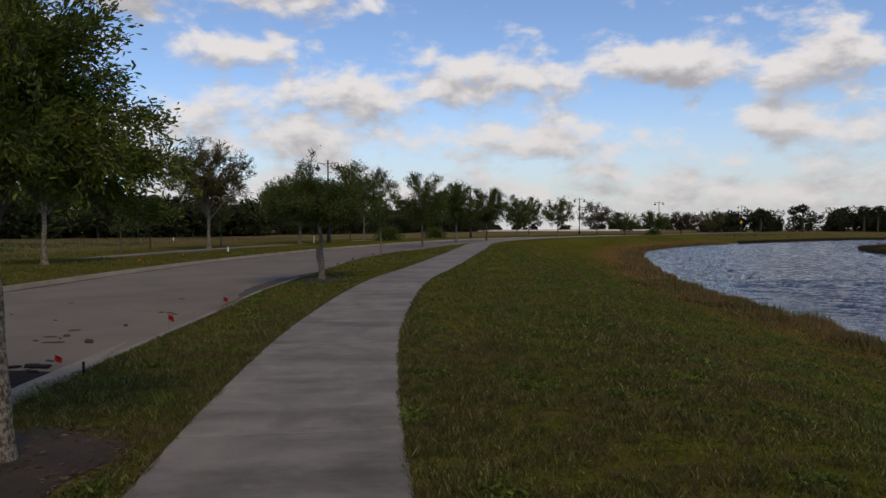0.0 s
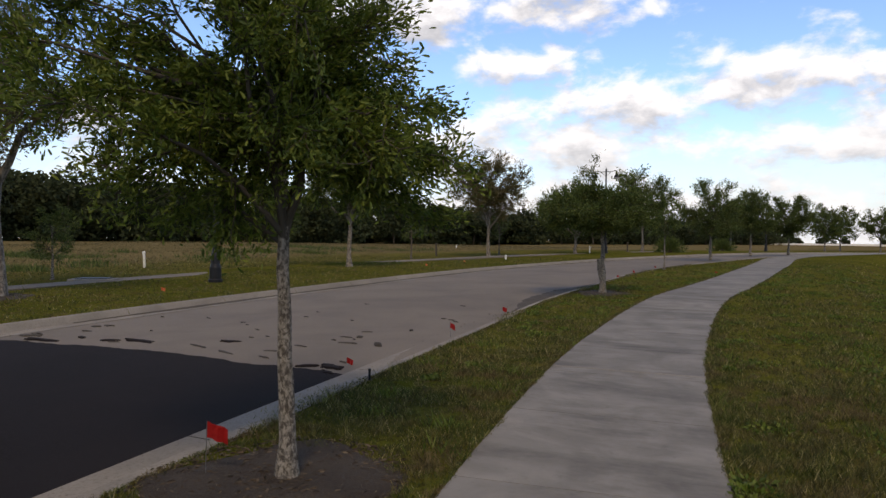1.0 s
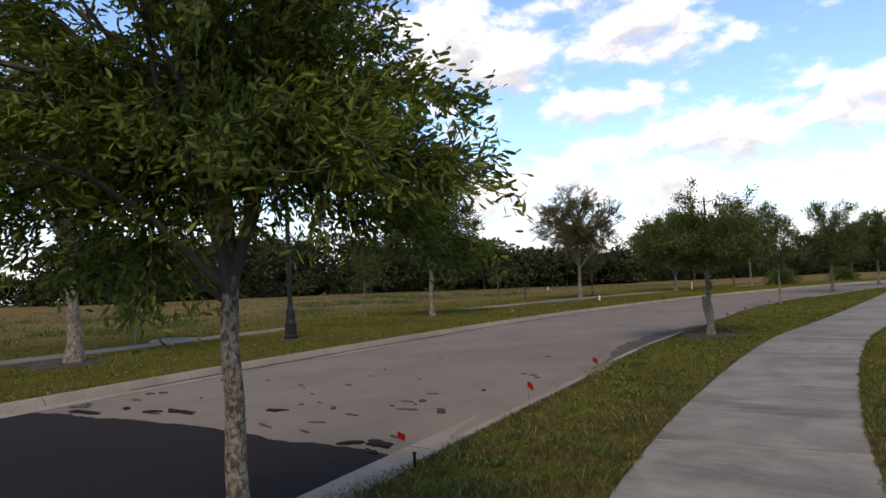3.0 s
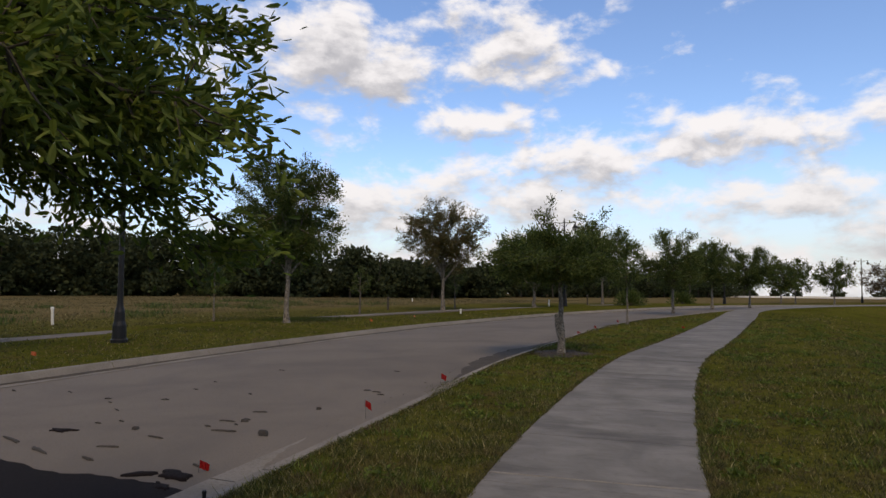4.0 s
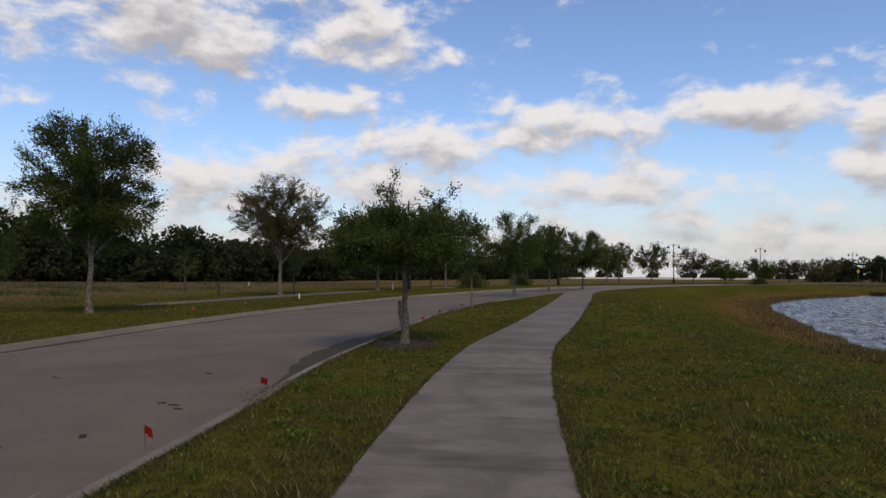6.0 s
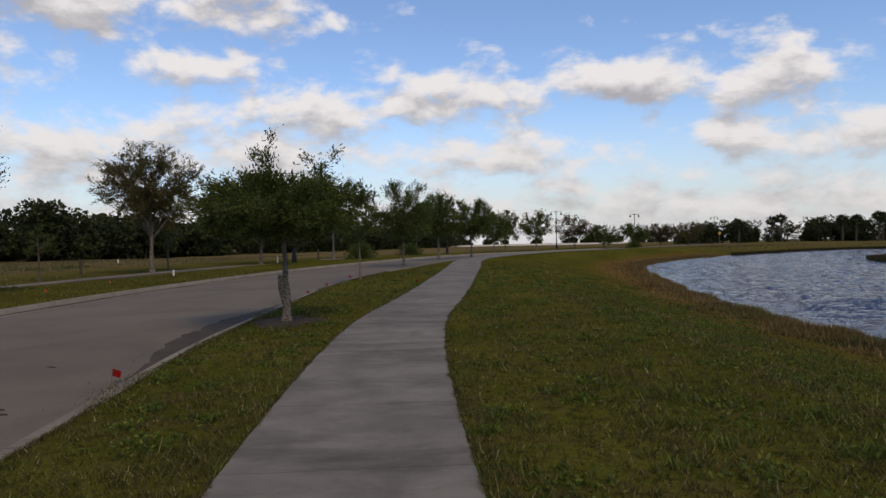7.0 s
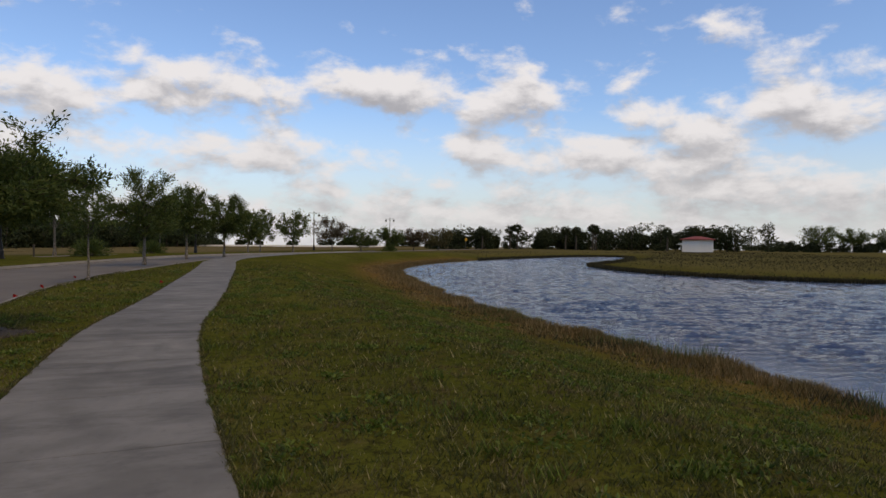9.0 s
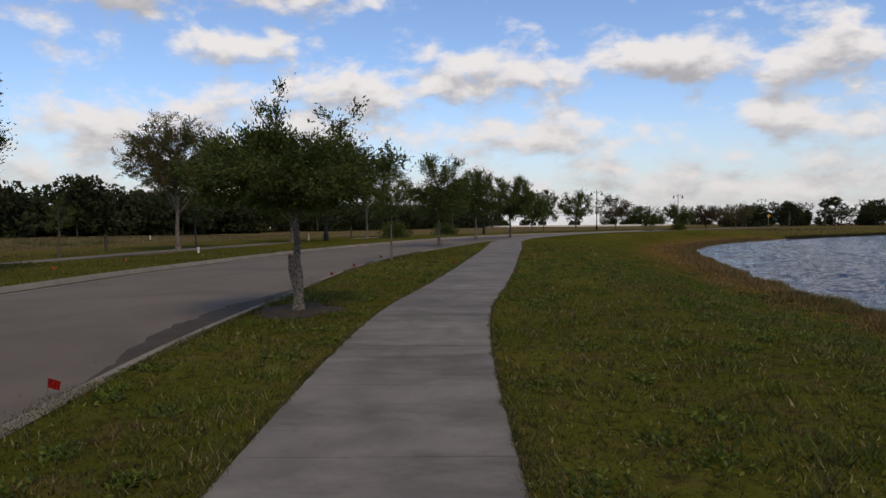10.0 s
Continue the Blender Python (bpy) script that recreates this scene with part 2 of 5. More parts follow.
M_BARK = bark_material("oak_bark", (0.050, 0.040, 0.031), (0.26, 0.23, 0.19), 1.7)
M_BARK_DARK = bark_material("dark_bark", (0.038, 0.031, 0.024), (0.15, 0.128, 0.105))
M_BARK_PALE = bark_material("pale_bark", (0.085, 0.07, 0.055), (0.25, 0.215, 0.175), 0.5)
M_TWIG = plain("twig_bark", (0.06, 0.05, 0.038), 0.9)
M_LEAF = leafy("oak_leaves", (0.032, 0.058, 0.007), (0.098, 0.142, 0.015), (0.20, 0.235, 0.042), 0.42, 0.6)
M_LEAF_FAR = leafy("dark_oak_leaves", (0.034, 0.056, 0.012), (0.072, 0.104, 0.021), (0.135, 0.16, 0.036), 0.38, 0.65)
M_LEAF_OLIVE = leafy("olive_leaves", (0.05, 0.052, 0.015), (0.105, 0.098, 0.03), (0.18, 0.125, 0.05))
M_LEAF_RUST = leafy("rusty_leaves", (0.05, 0.035, 0.015), (0.075, 0.06, 0.025), (0.11, 0.06, 0.03))
M_WOODS = leafy("woods_leaves", (0.019, 0.028, 0.010), (0.032, 0.044, 0.015), (0.052, 0.062, 0.022), 0.2, 0.9)
M_GRASS = grass_material()
M_REED = leafy("reed_blades", (0.08, 0.066, 0.018), (0.20, 0.12, 0.042), (0.34, 0.235, 0.105), 0.3, 0.7)
M_BLACK = plain("black_metal", (0.012, 0.012, 0.013), 0.45, 0.3)
M_LENS = plain("frosted_lamp_glass", (0.55, 0.55, 0.52), 0.3)
M_WHITE = plain("white_plastic", (0.75, 0.74, 0.70), 0.5)
M_RED = plain("red_flag_vinyl", (0.46, 0.018, 0.016), 0.6)
M_ORANGE = plain("orange_flag_vinyl", (0.75, 0.22, 0.10), 0.5)
M_WIRE = plain("steel_wire", (0.2, 0.19, 0.18), 0.5, 0.8)
M_STUCCO = plain("white_stucco", (0.74, 0.72, 0.68), 0.9, 0, 0.1, 4.0)
M_TILE = plain("red_roof_tile", (0.23, 0.055, 0.045), 0.8, 0, 0.3, 3.0)
M_YELLOW = plain("yellow_sign_sheet", (0.5, 0.29, 0.03), 0.6)


# ---- building helpers ----
def thing(name, x, y, z=0.0, rz=0.0, label="", category="", group="", kind=""):
    ob = new(name)
    ob.empty_display_size = 0.2
    ob.matrix_world = pose(x, y, z, 0, 0, rz)
    return tagged(ob, label, category, group, kind)


def mesh_np(name, verts, faces, smooth=False):
    """A mesh from arrays: verts (n, 3), faces (m, 3 or 4)."""
    verts, faces = np.asarray(verts, np.float32), np.asarray(faces, np.int32)
    me = bpy.data.meshes.new(name)
    k = faces.shape[1]
    me.vertices.add(len(verts))
    me.vertices.foreach_set("co", verts.ravel())
    me.loops.add(len(faces) * k)
    me.loops.foreach_set("vertex_index", faces.ravel())
    me.polygons.add(len(faces))
    me.polygons.foreach_set("loop_start", np.arange(len(faces), dtype=np.int32) * k)
    me.update(calc_edges=True)
    me.validate()
    me.polygons.foreach_set("use_smooth", np.full(len(me.polygons), smooth))
    return me


def part_np(name, verts, faces, mat, parent, smooth=False, label=""):
    ob = new(name, mesh_np(name, verts, faces, smooth))
    ob.data.materials.append(mat)
    ob.parent = parent
    return tagged(ob, label)


def part(name, bm, mat, parent, label="", smooth=False):
    me = bpy.data.meshes.new(name)
    bm.normal_update()
    bm.to_mesh(me)
    bm.free()
    if smooth:
        me.polygons.foreach_set("use_smooth", [True] * len(me.polygons))
    me.materials.append(mat)
    ob = new(name, me)
    ob.parent = parent
    return tagged(ob, label)


def lathe(bm, profile, sides=12, at=(0, 0, 0), close=True):
    """Turned shape: profile rows of (radius, z)."""
    rings = [[bm.verts.new((at[0] + r * math.cos(2 * math.pi * i / sides), at[1] + r * math.sin(2 * math.pi * i / sides), at[2] + z)) for i in range(sides)] for r, z in profile]
    for a, b in zip(rings, rings[1:]):
        for i in range(sides):
            bm.faces.new((a[i], a[(i + 1) % sides], b[(i + 1) % sides], b[i]))
    if close:
        bm.faces.new(rings[0][::-1])
        bm.faces.new(rings[-1])


def box(bm, lo, hi, bevel=0.0):
    m = Matrix.Translation([(a + b) / 2 for a, b in zip(lo, hi)]) @ Matrix.Diagonal([b - a for a, b in zip(lo, hi)] + [1])
    made = bmesh.ops.create_cube(bm, size=1, matrix=m)["verts"]
    if bevel:
        edges = list({e for v in made for e in v.link_edges})
        bmesh.ops.bevel(bm, geom=edges, offset=bevel, segments=1, affect="EDGES")


def spline(points):
    """Smooth x(y) through a few points of the plan."""
    py, px = np.array([p[1] for p in points], float), np.array([p[0] for p in points], float)
    s = np.gradient(px, py)

    def f(y):
        y = np.asarray(y, float)
        i = np.clip(np.searchsorted(py, y) - 1, 0, len(py) - 2)
        h = py[i + 1] - py[i]
        u = (y - py[i]) / h
        uc = np.clip(u, 0, 1)
        r = (px[i] * (1 + 2 * uc) * (1 - uc) ** 2 + s[i] * h * uc * (1 - uc) ** 2 + px[i + 1] * uc ** 2 * (3 - 2 * uc) + s[i + 1] * h * uc ** 2 * (uc - 1))
        return r + np.where(u < 0, s[0] * (y - py[0]), 0) + np.where(u > 1, s[-1] * (y - py[-1]), 0)
    return f


def step(v, lo, hi):
    u = np.clip((v - lo) / (hi - lo), 0, 1)
    return u * u * (3 - 2 * u)


# ---- plan ----
WATER_Z = -1.15
FAR_DROP = 0.14      # the road falls to its far curb
near_curb = spline([(2.0, -40), (-0.8, -20), (-2.0, -8), (-2.7, 0), (-3.2, 6.8), (-3.5, 10.5), (-3.75, 14), (-4.1, 18), (-4.15, 24), (-4.05, 31), (-3.2, 38), (-1.5, 45), (0.7, 53), (3.6, 62), (9, 76), (17, 92), (29, 110), (50, 132), (85, 160), (170, 215)])
far_curb = spline([(-6, -40), (-8.8, -20), (-10.2, -8), (-11.0, 0), (-11.7, 8), (-12.1, 14), (-12.2, 20), (-12.1, 26), (-11.7, 32), (-10.6, 39), (-8.8, 47.5), (-5.1, 58.5), (-3.0, 65), (3, 82), (11, 99), (23, 118), (44, 141), (78, 170), (163, 226)])
walk_mid = spline([(3.6, -12), (2.4, -5), (1.1, 1), (-0.01, 6.2), (-0.47, 9.5), (-0.72, 12), (-0.87, 15), (-0.93, 18), (-0.84, 21.5), (-0.44, 25), (-0.02, 29), (0.42, 34), (0.95, 40), (1.33, 45), (1.85, 51.5), (3.0, 57), (5.8, 64), (11, 76), (19, 91), (31, 108)])
WALK_HALF = 0.905
LAKE = [(14, -60), (12.5, -20), (11.6, 0), (10.9, 10), (10.5, 16.6), (10.6, 20), (10.4, 24), (10.3, 27), (10.3, 31), (11.5, 40), (13.9, 53), (15.4, 60), (19, 67.5), (24, 74.5), (31.3, 81), (40, 87.5), (49, 93), (58, 96), (63, 93),
        (52, 79), (43, 71), (38.9, 68), (36, 62), (34.6, 54), (35.2, 49), (38.1, 42.5), (42.6, 39), (55, 32), (80, 20), (125, 2), (150, -60)]


def smooth_ring(pts, rounds=2):
    for _ in range(rounds):
        out = []
        for a, b in zip(pts, pts[1:] + pts[:1]):
            out += [(0.75 * a[0] + 0.25 * b[0], 0.75 * a[1] + 0.25 * b[1]), (0.25 * a[0] + 0.75 * b[0], 0.25 * a[1] + 0.75 * b[1])]
        pts = out
    return pts


LAKE_RING = np.array(smooth_ring(LAKE))


def lake_distance(x, y):
    """Signed distance to the shoreline, positive on land."""
    x, y = np.asarray(x, float).ravel(), np.asarray(y, float).ravel()
    best, inside = np.full(x.shape, 1e9), np.zeros(x.shape, bool)
    for (ax, ay), (bx, by) in zip(LAKE_RING, np.roll(LAKE_RING, -1, 0)):
        dx, dy = bx - ax, by - ay
        u = np.clip(((x - ax) * dx + (y - ay) * dy) / (dx * dx + dy * dy + 1e-12), 0, 1)
        best = np.minimum(best, np.hypot(x - ax - u * dx, y - ay - u * dy))
        if by != ay:
            inside ^= ((ay > y) != (by > y)) & (x < ax + (y - ay) / (by - ay) * dx)
    return np.where(inside, -best, best)


def height(x, y):
    x, y = np.asarray(x, float), np.asarray(y, float)
    sh = x.shape
    d = lake_distance(x, y).reshape(sh)
    base = -0.9 * step(y, 55, 130) - 0.0135 * np.maximum(0, np.hypot(x, y) - 185)
    low = step(x, 26, 38) * step(105 - y, 0, 25)          # the low point of land across the water
    base = base * (1 - low) - 0.55 * low
    bank = np.where(d > 0, WATER_Z - 0.05 + 0.14 * np.clip(d, 0, 0.8) + 0.03 * np.clip(d, 0, 3) + 1.25 * step(d, 1.2, 9.5), WATER_Z - 0.05 + 0.3 * np.maximum(d, -3))
    z = np.minimum(base, bank) - FAR_DROP * step(near_curb(y) - x, 0.0, 8.0)
    wob = 0.03 * np.sin(x * 0.9 + 1.3 * np.sin(y * 0.31)) * np.sin(y * 0.7 + x * 0.23) + 0.06 * np.sin(x * 0.21 + 2) * np.sin(y * 0.17)
    away = np.minimum(1, np.maximum(0, np.abs(x - walk_mid(y)) - 1.2) / 3) * np.minimum(1, np.maximum(0, x - walk_mid(y)) + np.maximum(0, far_curb(y) - 1 - x) / 4)
    return z + wob * away * step(d, 2.0, 7.0)


def hz(x, y):
    return float(height(np.array([x]), np.array([y]))[0])


def make_ground():
    ys = np.concatenate([np.arange(-200, -12, 12), np.arange(-12, 30, 0.3), np.arange(30, 70, 0.6), np.arange(70, 170, 2.0), np.arange(170, 400, 15), np.arange(400, 3001, 200)])
    cols = []
    F, C, S = far_curb(ys) - 0.16, near_curb(ys) + 0.16, walk_mid(ys)
    S = np.maximum(S, C + 1.0)
    left = [-2500, -1200, -600, -350, -220, -150, -110, -85, -65, -50, -40, -34, -29, -25, -22, -19, -16.5, -14, -12, -10, -8, -6, -4.5, -3, -2, -1.2, -0.6, -0.25, 0]
    for o in left:
        cols.append((F + o, None))
    cols.append((F + 0.04, -0.55))
    cols.append((C - 0.04, -0.55))
    for u in np.linspace(0, 1, 10):
        cols.append((C + (S - C) * u, None))
    for o in list(np.arange(0.5, 14, 0.5)) + list(np.arange(14, 30, 1.0)) + list(np.arange(30, 75, 2.5)) + [80, 90, 100, 120, 150, 200, 300, 500, 900, 2500]:
        cols.append((S + o, None))
    X = np.stack([c[0] for c in cols], 1)
    Y = np.repeat(ys[:, None], X.shape[1], 1)
    Z = height(X, Y)
    for j, (_, drop) in enumerate(cols):
        if drop is not None:
            Z[:, j] = Z[:, j] + drop
    n, k = X.shape
    idx = np.arange(n * k).reshape(n, k)
    faces = np.stack([idx[:-1, :-1], idx[:-1, 1:], idx[1:, 1:], idx[1:, :-1]], -1).reshape(-1, 4)
    ob = new("ground", mesh_np("ground", np.stack([X, Y, Z], -1).reshape(-1, 3), faces, True))
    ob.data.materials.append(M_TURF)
    d = lake_distance(X, Y).reshape(X.shape)
    dry = 0.25 * step(far_curb(Y) - X, 8, 10) + 0.75 * step(far_curb(Y) - X, 13, 21) + 0.5 * step(X, 27, 40) * step(d, 1, 5) + 0.12 * step(Y, 70, 110)
    rust = 1.1 * step(-d, -3.4 - 1.4 * step(Y, 30, 50), -0.9) * step(d, -1.0, 0.3)
    rust = rust * (0.55 + 0.45 * step(Y, 25, 50)) * (0.15 + 0.85 * step(34 - X, 0, 6))
    sand = 0.6 * step(-d, -0.5, 0.0) * step(d, -1.5, -0.2)
    for name, v in (("dry", dry), ("rust", rust), ("sand", sand)):
        a = ob.data.attributes.new(name, "FLOAT", "POINT")
        a.data.foreach_set("value", np.clip(v, 0, 1).astype(np.float32).ravel())
    tagged(ob, "patchy green mown grass running down to the lake", "ground", kind="structure")


make_ground()


def make_water():
    """The lake: wind ripples as real relief where it is seen, flat beyond."""
    rng = np.random.default_rng(8)
    xs = np.concatenate([[5, 8], np.arange(9, 26, 0.14), np.arange(26, 64, 0.3), np.arange(64, 161, 6)])
    ys = np.concatenate([np.arange(-65, 8, 6), np.arange(8, 34, 0.13), np.arange(34, 99, 0.28), [100, 104]])
    X, Y = np.meshgrid(xs, ys)
    Z = np.zeros_like(X)
    for k in range(46):
        lam = math.exp(rng.uniform(math.log(0.32), math.log(0.85)))
        a = radians(66) + rng.normal() * 0.17
        Z += 0.0105 * lam ** 0.9 * np.sin((X * math.cos(a) + Y * math.sin(a)) * 2 * math.pi / lam + rng.uniform(0, 6.28))
    Z *= step(X, 8, 10) * step(64 - X, 0, 6) * step(Y, 8, 12) * step(98 - Y, 0, 4) * 0.56
    # calm shallows along the shore
    chop = 0.12 + 0.88 * step(-lake_distance(X, Y).reshape(X.shape), 0.4, 3.2)
    Z *= chop
    n, k = X.shape
    idx = np.arange(n * k).reshape(n, k)
    F = np.stack([idx[:-1, :-1], idx[:-1, 1:], idx[1:, 1:], idx[1:, :-1]], -1).reshape(-1, 4)
    ob = part_np("water", np.stack([X, Y, Z + WATER_Z], -1).reshape(-1, 3), F, M_WATER, None, True)
    ob.data.attributes.new("chop", "FLOAT", "POINT").data.foreach_set("value", chop.astype(np.float32).ravel())
    tagged(ob, "blue rippled lake water under a broken sky", "water", kind="structure")


make_water()


# ---- road, curbs and walks ----
def ribbon(left, right, ys, top, thick, mat, name, parent=None, crown=0.0, m=5):
    """A strip of road between two lines of the plan, closed all round."""
    n = len(ys)
    us = np.linspace(0, 1, m)
    L, R = left(ys), right(ys)
    X = L[:, None] + (R - L)[:, None] * us
    Y = np.repeat(ys[:, None], m, 1)
    base = np.repeat((-0.9 * step(ys, 55, 130))[:, None], m, 1)
    Z = base + top - FAR_DROP * (1 - us) + crown * (1 - (2 * us - 1) ** 2)
    up, dn = np.stack([X, Y, Z], -1), np.stack([X, Y, Z - thick], -1)
    verts = np.concatenate([up.reshape(-1, 3), dn.reshape(-1, 3)])
    idx = np.arange(n * m).reshape(n, m)
    o = n * m
    f = [np.stack([idx[:-1, :-1], idx[:-1, 1:], idx[1:, 1:], idx[1:, :-1]], -1).reshape(-1, 4)]
    for e, flip in ((idx[:, 0], True), (idx[:, -1], False), (idx[0], False), (idx[-1], True)):
        q = np.stack([e[:-1], e[1:], e[1:] + o, e[:-1] + o], -1)
        f.append(q[:, ::-1] if not flip else q)
    return part_np(name, verts, np.concatenate(f), mat, parent)


ROAD_Z = -0.13
ys_road = np.concatenate([np.arange(9.0, 70, 0.8), np.arange(70, 200, 3.0)])
road = ribbon(lambda y: far_curb(y) + 0.446, lambda y: near_curb(y) - 0.446, ys_road, ROAD_Z, 0.2, M_ROAD, "road", crown=0.06)
tagged(road, "pale grey unpaved road base with dark smears", "road", kind="structure")
ys_asph = np.linspace(-40, 10.0, 103)


def make_asphalt():
    ob = ribbon(lambda y: far_curb(y) + 0.446, lambda y: near_curb(y) - 0.446, ys_asph, ROAD_Z + 0.012, 0.2, M_ASPHALT, "road_asphalt", crown=0.06, m=61)
    me = ob.data
    for v in me.vertices:
        if v.co.y > 9.4:
            v.co.y += 0.10 * noise.noise((v.co.x * 0.8, 3.1, 0)) + 0.07 * noise.noise((v.co.x * 3.5, 7.7, 0)) + 0.05 * noise.noise((v.co.x * 9.0, 1.7, 0))
    tagged(ob, "fresh black asphalt ending at a ragged edge", "road", kind="structure")


make_asphalt()


def make_curb(name, line, side, label, y0, y1, length):
    """Curb and gutter in cast lengths; side: +1 where the verge lies to the right."""
    root = thing(name, 0, 0, 0, label=label, category="kerb", kind="structure")
    prof = [(-0.45, -0.22), (-0.45, ROAD_Z + 0.012), (-0.02, ROAD_Z + 0.002), (0.05, -0.03), (0.09, 0.012), (0.235, 0.014), (0.25, 0.004), (0.252, -0.22)]
    y = y0
    while y < y1:
        seg = min(length, y1 - y)
        t = np.linspace(y + 0.006, y + seg - 0.006, 4)
        sl = (line(t + 0.05) - line(t - 0.05)) / 0.1
        nx, ny = 1 / np.sqrt(1 + sl * sl), -sl / np.sqrt(1 + sl * sl)
        base = -0.9 * step(t, 55, 130) - (FAR_DROP if side < 0 else 0)
        verts, faces = [], []
        for i in range(4):
            for o, z in prof:
                verts.append((line(t)[i] + side * o * nx[i], t[i] + side * o * ny[i], z + base[i]))
        k = len(prof)
        for i in range(3):
            for j in range(k - 1):
                q = (i * k + j, i * k + j + 1, (i + 1) * k + j + 1, (i + 1) * k + j)
                faces.append(q if side < 0 else q[::-1])
        me_faces = np.array(faces)
        part_np("curb_length", verts, me_faces, M_CURB, root)
        y += seg
        if y > 70:
            length = 9.0
    return root


make_curb("curb_near", near_curb, 1, "low weathered concrete curb along the grass verge", -14, 130, 3.05)
make_curb("curb_far", far_curb, -1, "weathered concrete curb and gutter across the road", -14, 130, 3.05)


def make_walk(name, mid, half, y0, y1, step_len, label, top, mat):
    root = thing(name, 0, 0, 0, label=label, category="pavement", kind="structure")
    y = y0
    while y < y1:
        sl = float(mid(y + 0.05) - mid(y - 0.05)) / 0.1
        dy = step_len / math.sqrt(1 + sl * sl)
        t = np.linspace(y + 0.004, y + dy - 0.004, 4)
        s = (mid(t + 0.05) - mid(t - 0.05)) / 0.1
        nx, ny = 1 / np.sqrt(1 + s * s), -s / np.sqrt(1 + s * s)
        b = -0.9 * step(t, 55, 130) + top
        verts, faces = [], []
        for i in range(4):
            for o, z in ((-half, -0.1), (-half, -0.008), (-half + 0.012, 0), (half - 0.012, 0), (half, -0.008), (half, -0.1)):
                verts.append((float(mid(t)[i]) + o * nx[i], t[i] + o * ny[i], b[i] + z))
        for i in range(3):
            for j in range(5):
                faces.append((i * 6 + j, i * 6 + j + 1, (i + 1) * 6 + j + 1, (i + 1) * 6 + j)[::-1])
        for e in (0, 18):
            for q in ((0, 1, 4, 5), (1, 2, 3, 4)):
                faces.append(tuple(e + v for v in (q if e == 0 else q[::-1])))
        part_np("slab", verts, np.array(faces), mat, root)
        y += dy
    return root


make_walk("sidewalk", walk_mid, WALK_HALF, -12.42, 100, 1.83, "stained grey concrete footpath winding beside the lake", 0.015, M_WALK)


def expansion_joint(y):
    """A wider pale filler strip between two slabs."""
    sl = float(walk_mid(y + 0.05) - walk_mid(y - 0.05)) / 0.1
    bm = bmesh.new()
    box(bm, (-WALK_HALF + 0.02, -0.016, -0.03), (WALK_HALF - 0.02, 0.016, 0.019), 0.004)
    ob = part("joint_filler", bm, M_CURB, bpy.data.objects["sidewalk"], "pale filler in a wider joint")
    ob.matrix_local = pose(float(walk_mid(y)), y, 0, 0, 0, -math.degrees(math.atan(sl)))


expansion_joint(11.22)
make_walk("far_sidewalk", lambda y: far_curb(y) - 7.6, 0.62, -14, 75, 3.0, "grey concrete footpath beyond the road", 0.02 - FAR_DROP, M_ROAD)


# ---- trees ----
def tubes(paths, sides):
    """Skin for bent limbs: paths of (points (n,3), radii (n))."""
    V, F, o = [], [], 0
    for P, R in paths:
        P = np.asarray(P, float)
        T = np.gradient(P, axis=0)
        T /= np.linalg.norm(T, axis=1, keepdims=True) + 1e-9
        ref = np.where(np.abs(T[:, 2:3]) > 0.9, [[1.0, 0, 0]], [[0, 0, 1.0]])
        A = np.cross(T, ref)
        A /= np.linalg.norm(A, axis=1, keepdims=True) + 1e-9
        B = np.cross(T, A)
        a = np.linspace(0, 2 * math.pi, sides, endpoint=False)
        ring = P[:, None] + np.asarray(R)[:, None, None] * (A[:, None] * np.cos(a)[None, :, None] + B[:, None] * np.sin(a)[None, :, None])
        n = len(P)
        V.append(ring.reshape(-1, 3))
        i = np.arange(n - 1)[:, None] * sides
        j = np.arange(sides)[None]
        k = (j + 1) % sides
        F.append(np.stack([i + j, i + k, i + sides + k, i + sides + j], -1).reshape(-1, 4) + o)
        o += n * sides
    return np.concatenate(V), np.concatenate(F)


def leaves(P, D, size, rng, fine=False, wide=0.34):
    """Leaves at points P growing along D: lens-shaped, folded on the midrib."""
    n = len(P)
    D = D / (np.linalg.norm(D, axis=1, keepdims=True) + 1e-9)
    N = rng.normal(size=(n, 3))
    S = np.cross(D, N)
    S /= np.linalg.norm(S, axis=1, keepdims=True) + 1e-9
    U = np.cross(S, D)
    L = (size * rng.uniform(0.7, 1.25, n))[:, None]
    W = L * wide * 0.5
    if fine:
        v = [P, P + D * L * 0.4 + S * W * 0.85 + U * W * 0.35, P + D * L * 0.84 + S * W * 0.9 + U * W * 0.3, P + D * L, P + D * L * 0.84 - S * W * 0.9 + U * W * 0.3, P + D * L * 0.4 - S * W * 0.85 + U * W * 0.35]
        V = np.stack(v, 1).reshape(-1, 3)
        b = np.arange(n)[:, None] * 6
        F = np.concatenate([b + [0, 1, 2, 3], b + [0, 3, 4, 5]], 0)
    else:
        V = np.stack([P, P + D * L * 0.5 + S * W + U * W * 0.3, P + D * L, P + D * L * 0.5 - S * W + U * W * 0.3], 1).reshape(-1, 3)
        F = np.arange(n * 4).reshape(n, 4)
    return V, F


def curve_to(a, b, lift, n, rng, wob):
    u = np.linspace(0, 1, n)[:, None]
    m = (a + b) / 2 + np.array([0, 0, lift])
    P = a * (1 - u) ** 2 + 2 * m * u * (1 - u) + b * u ** 2
    P[1:-1] += rng.normal(size=(n - 2, 3)) * wob
    return P


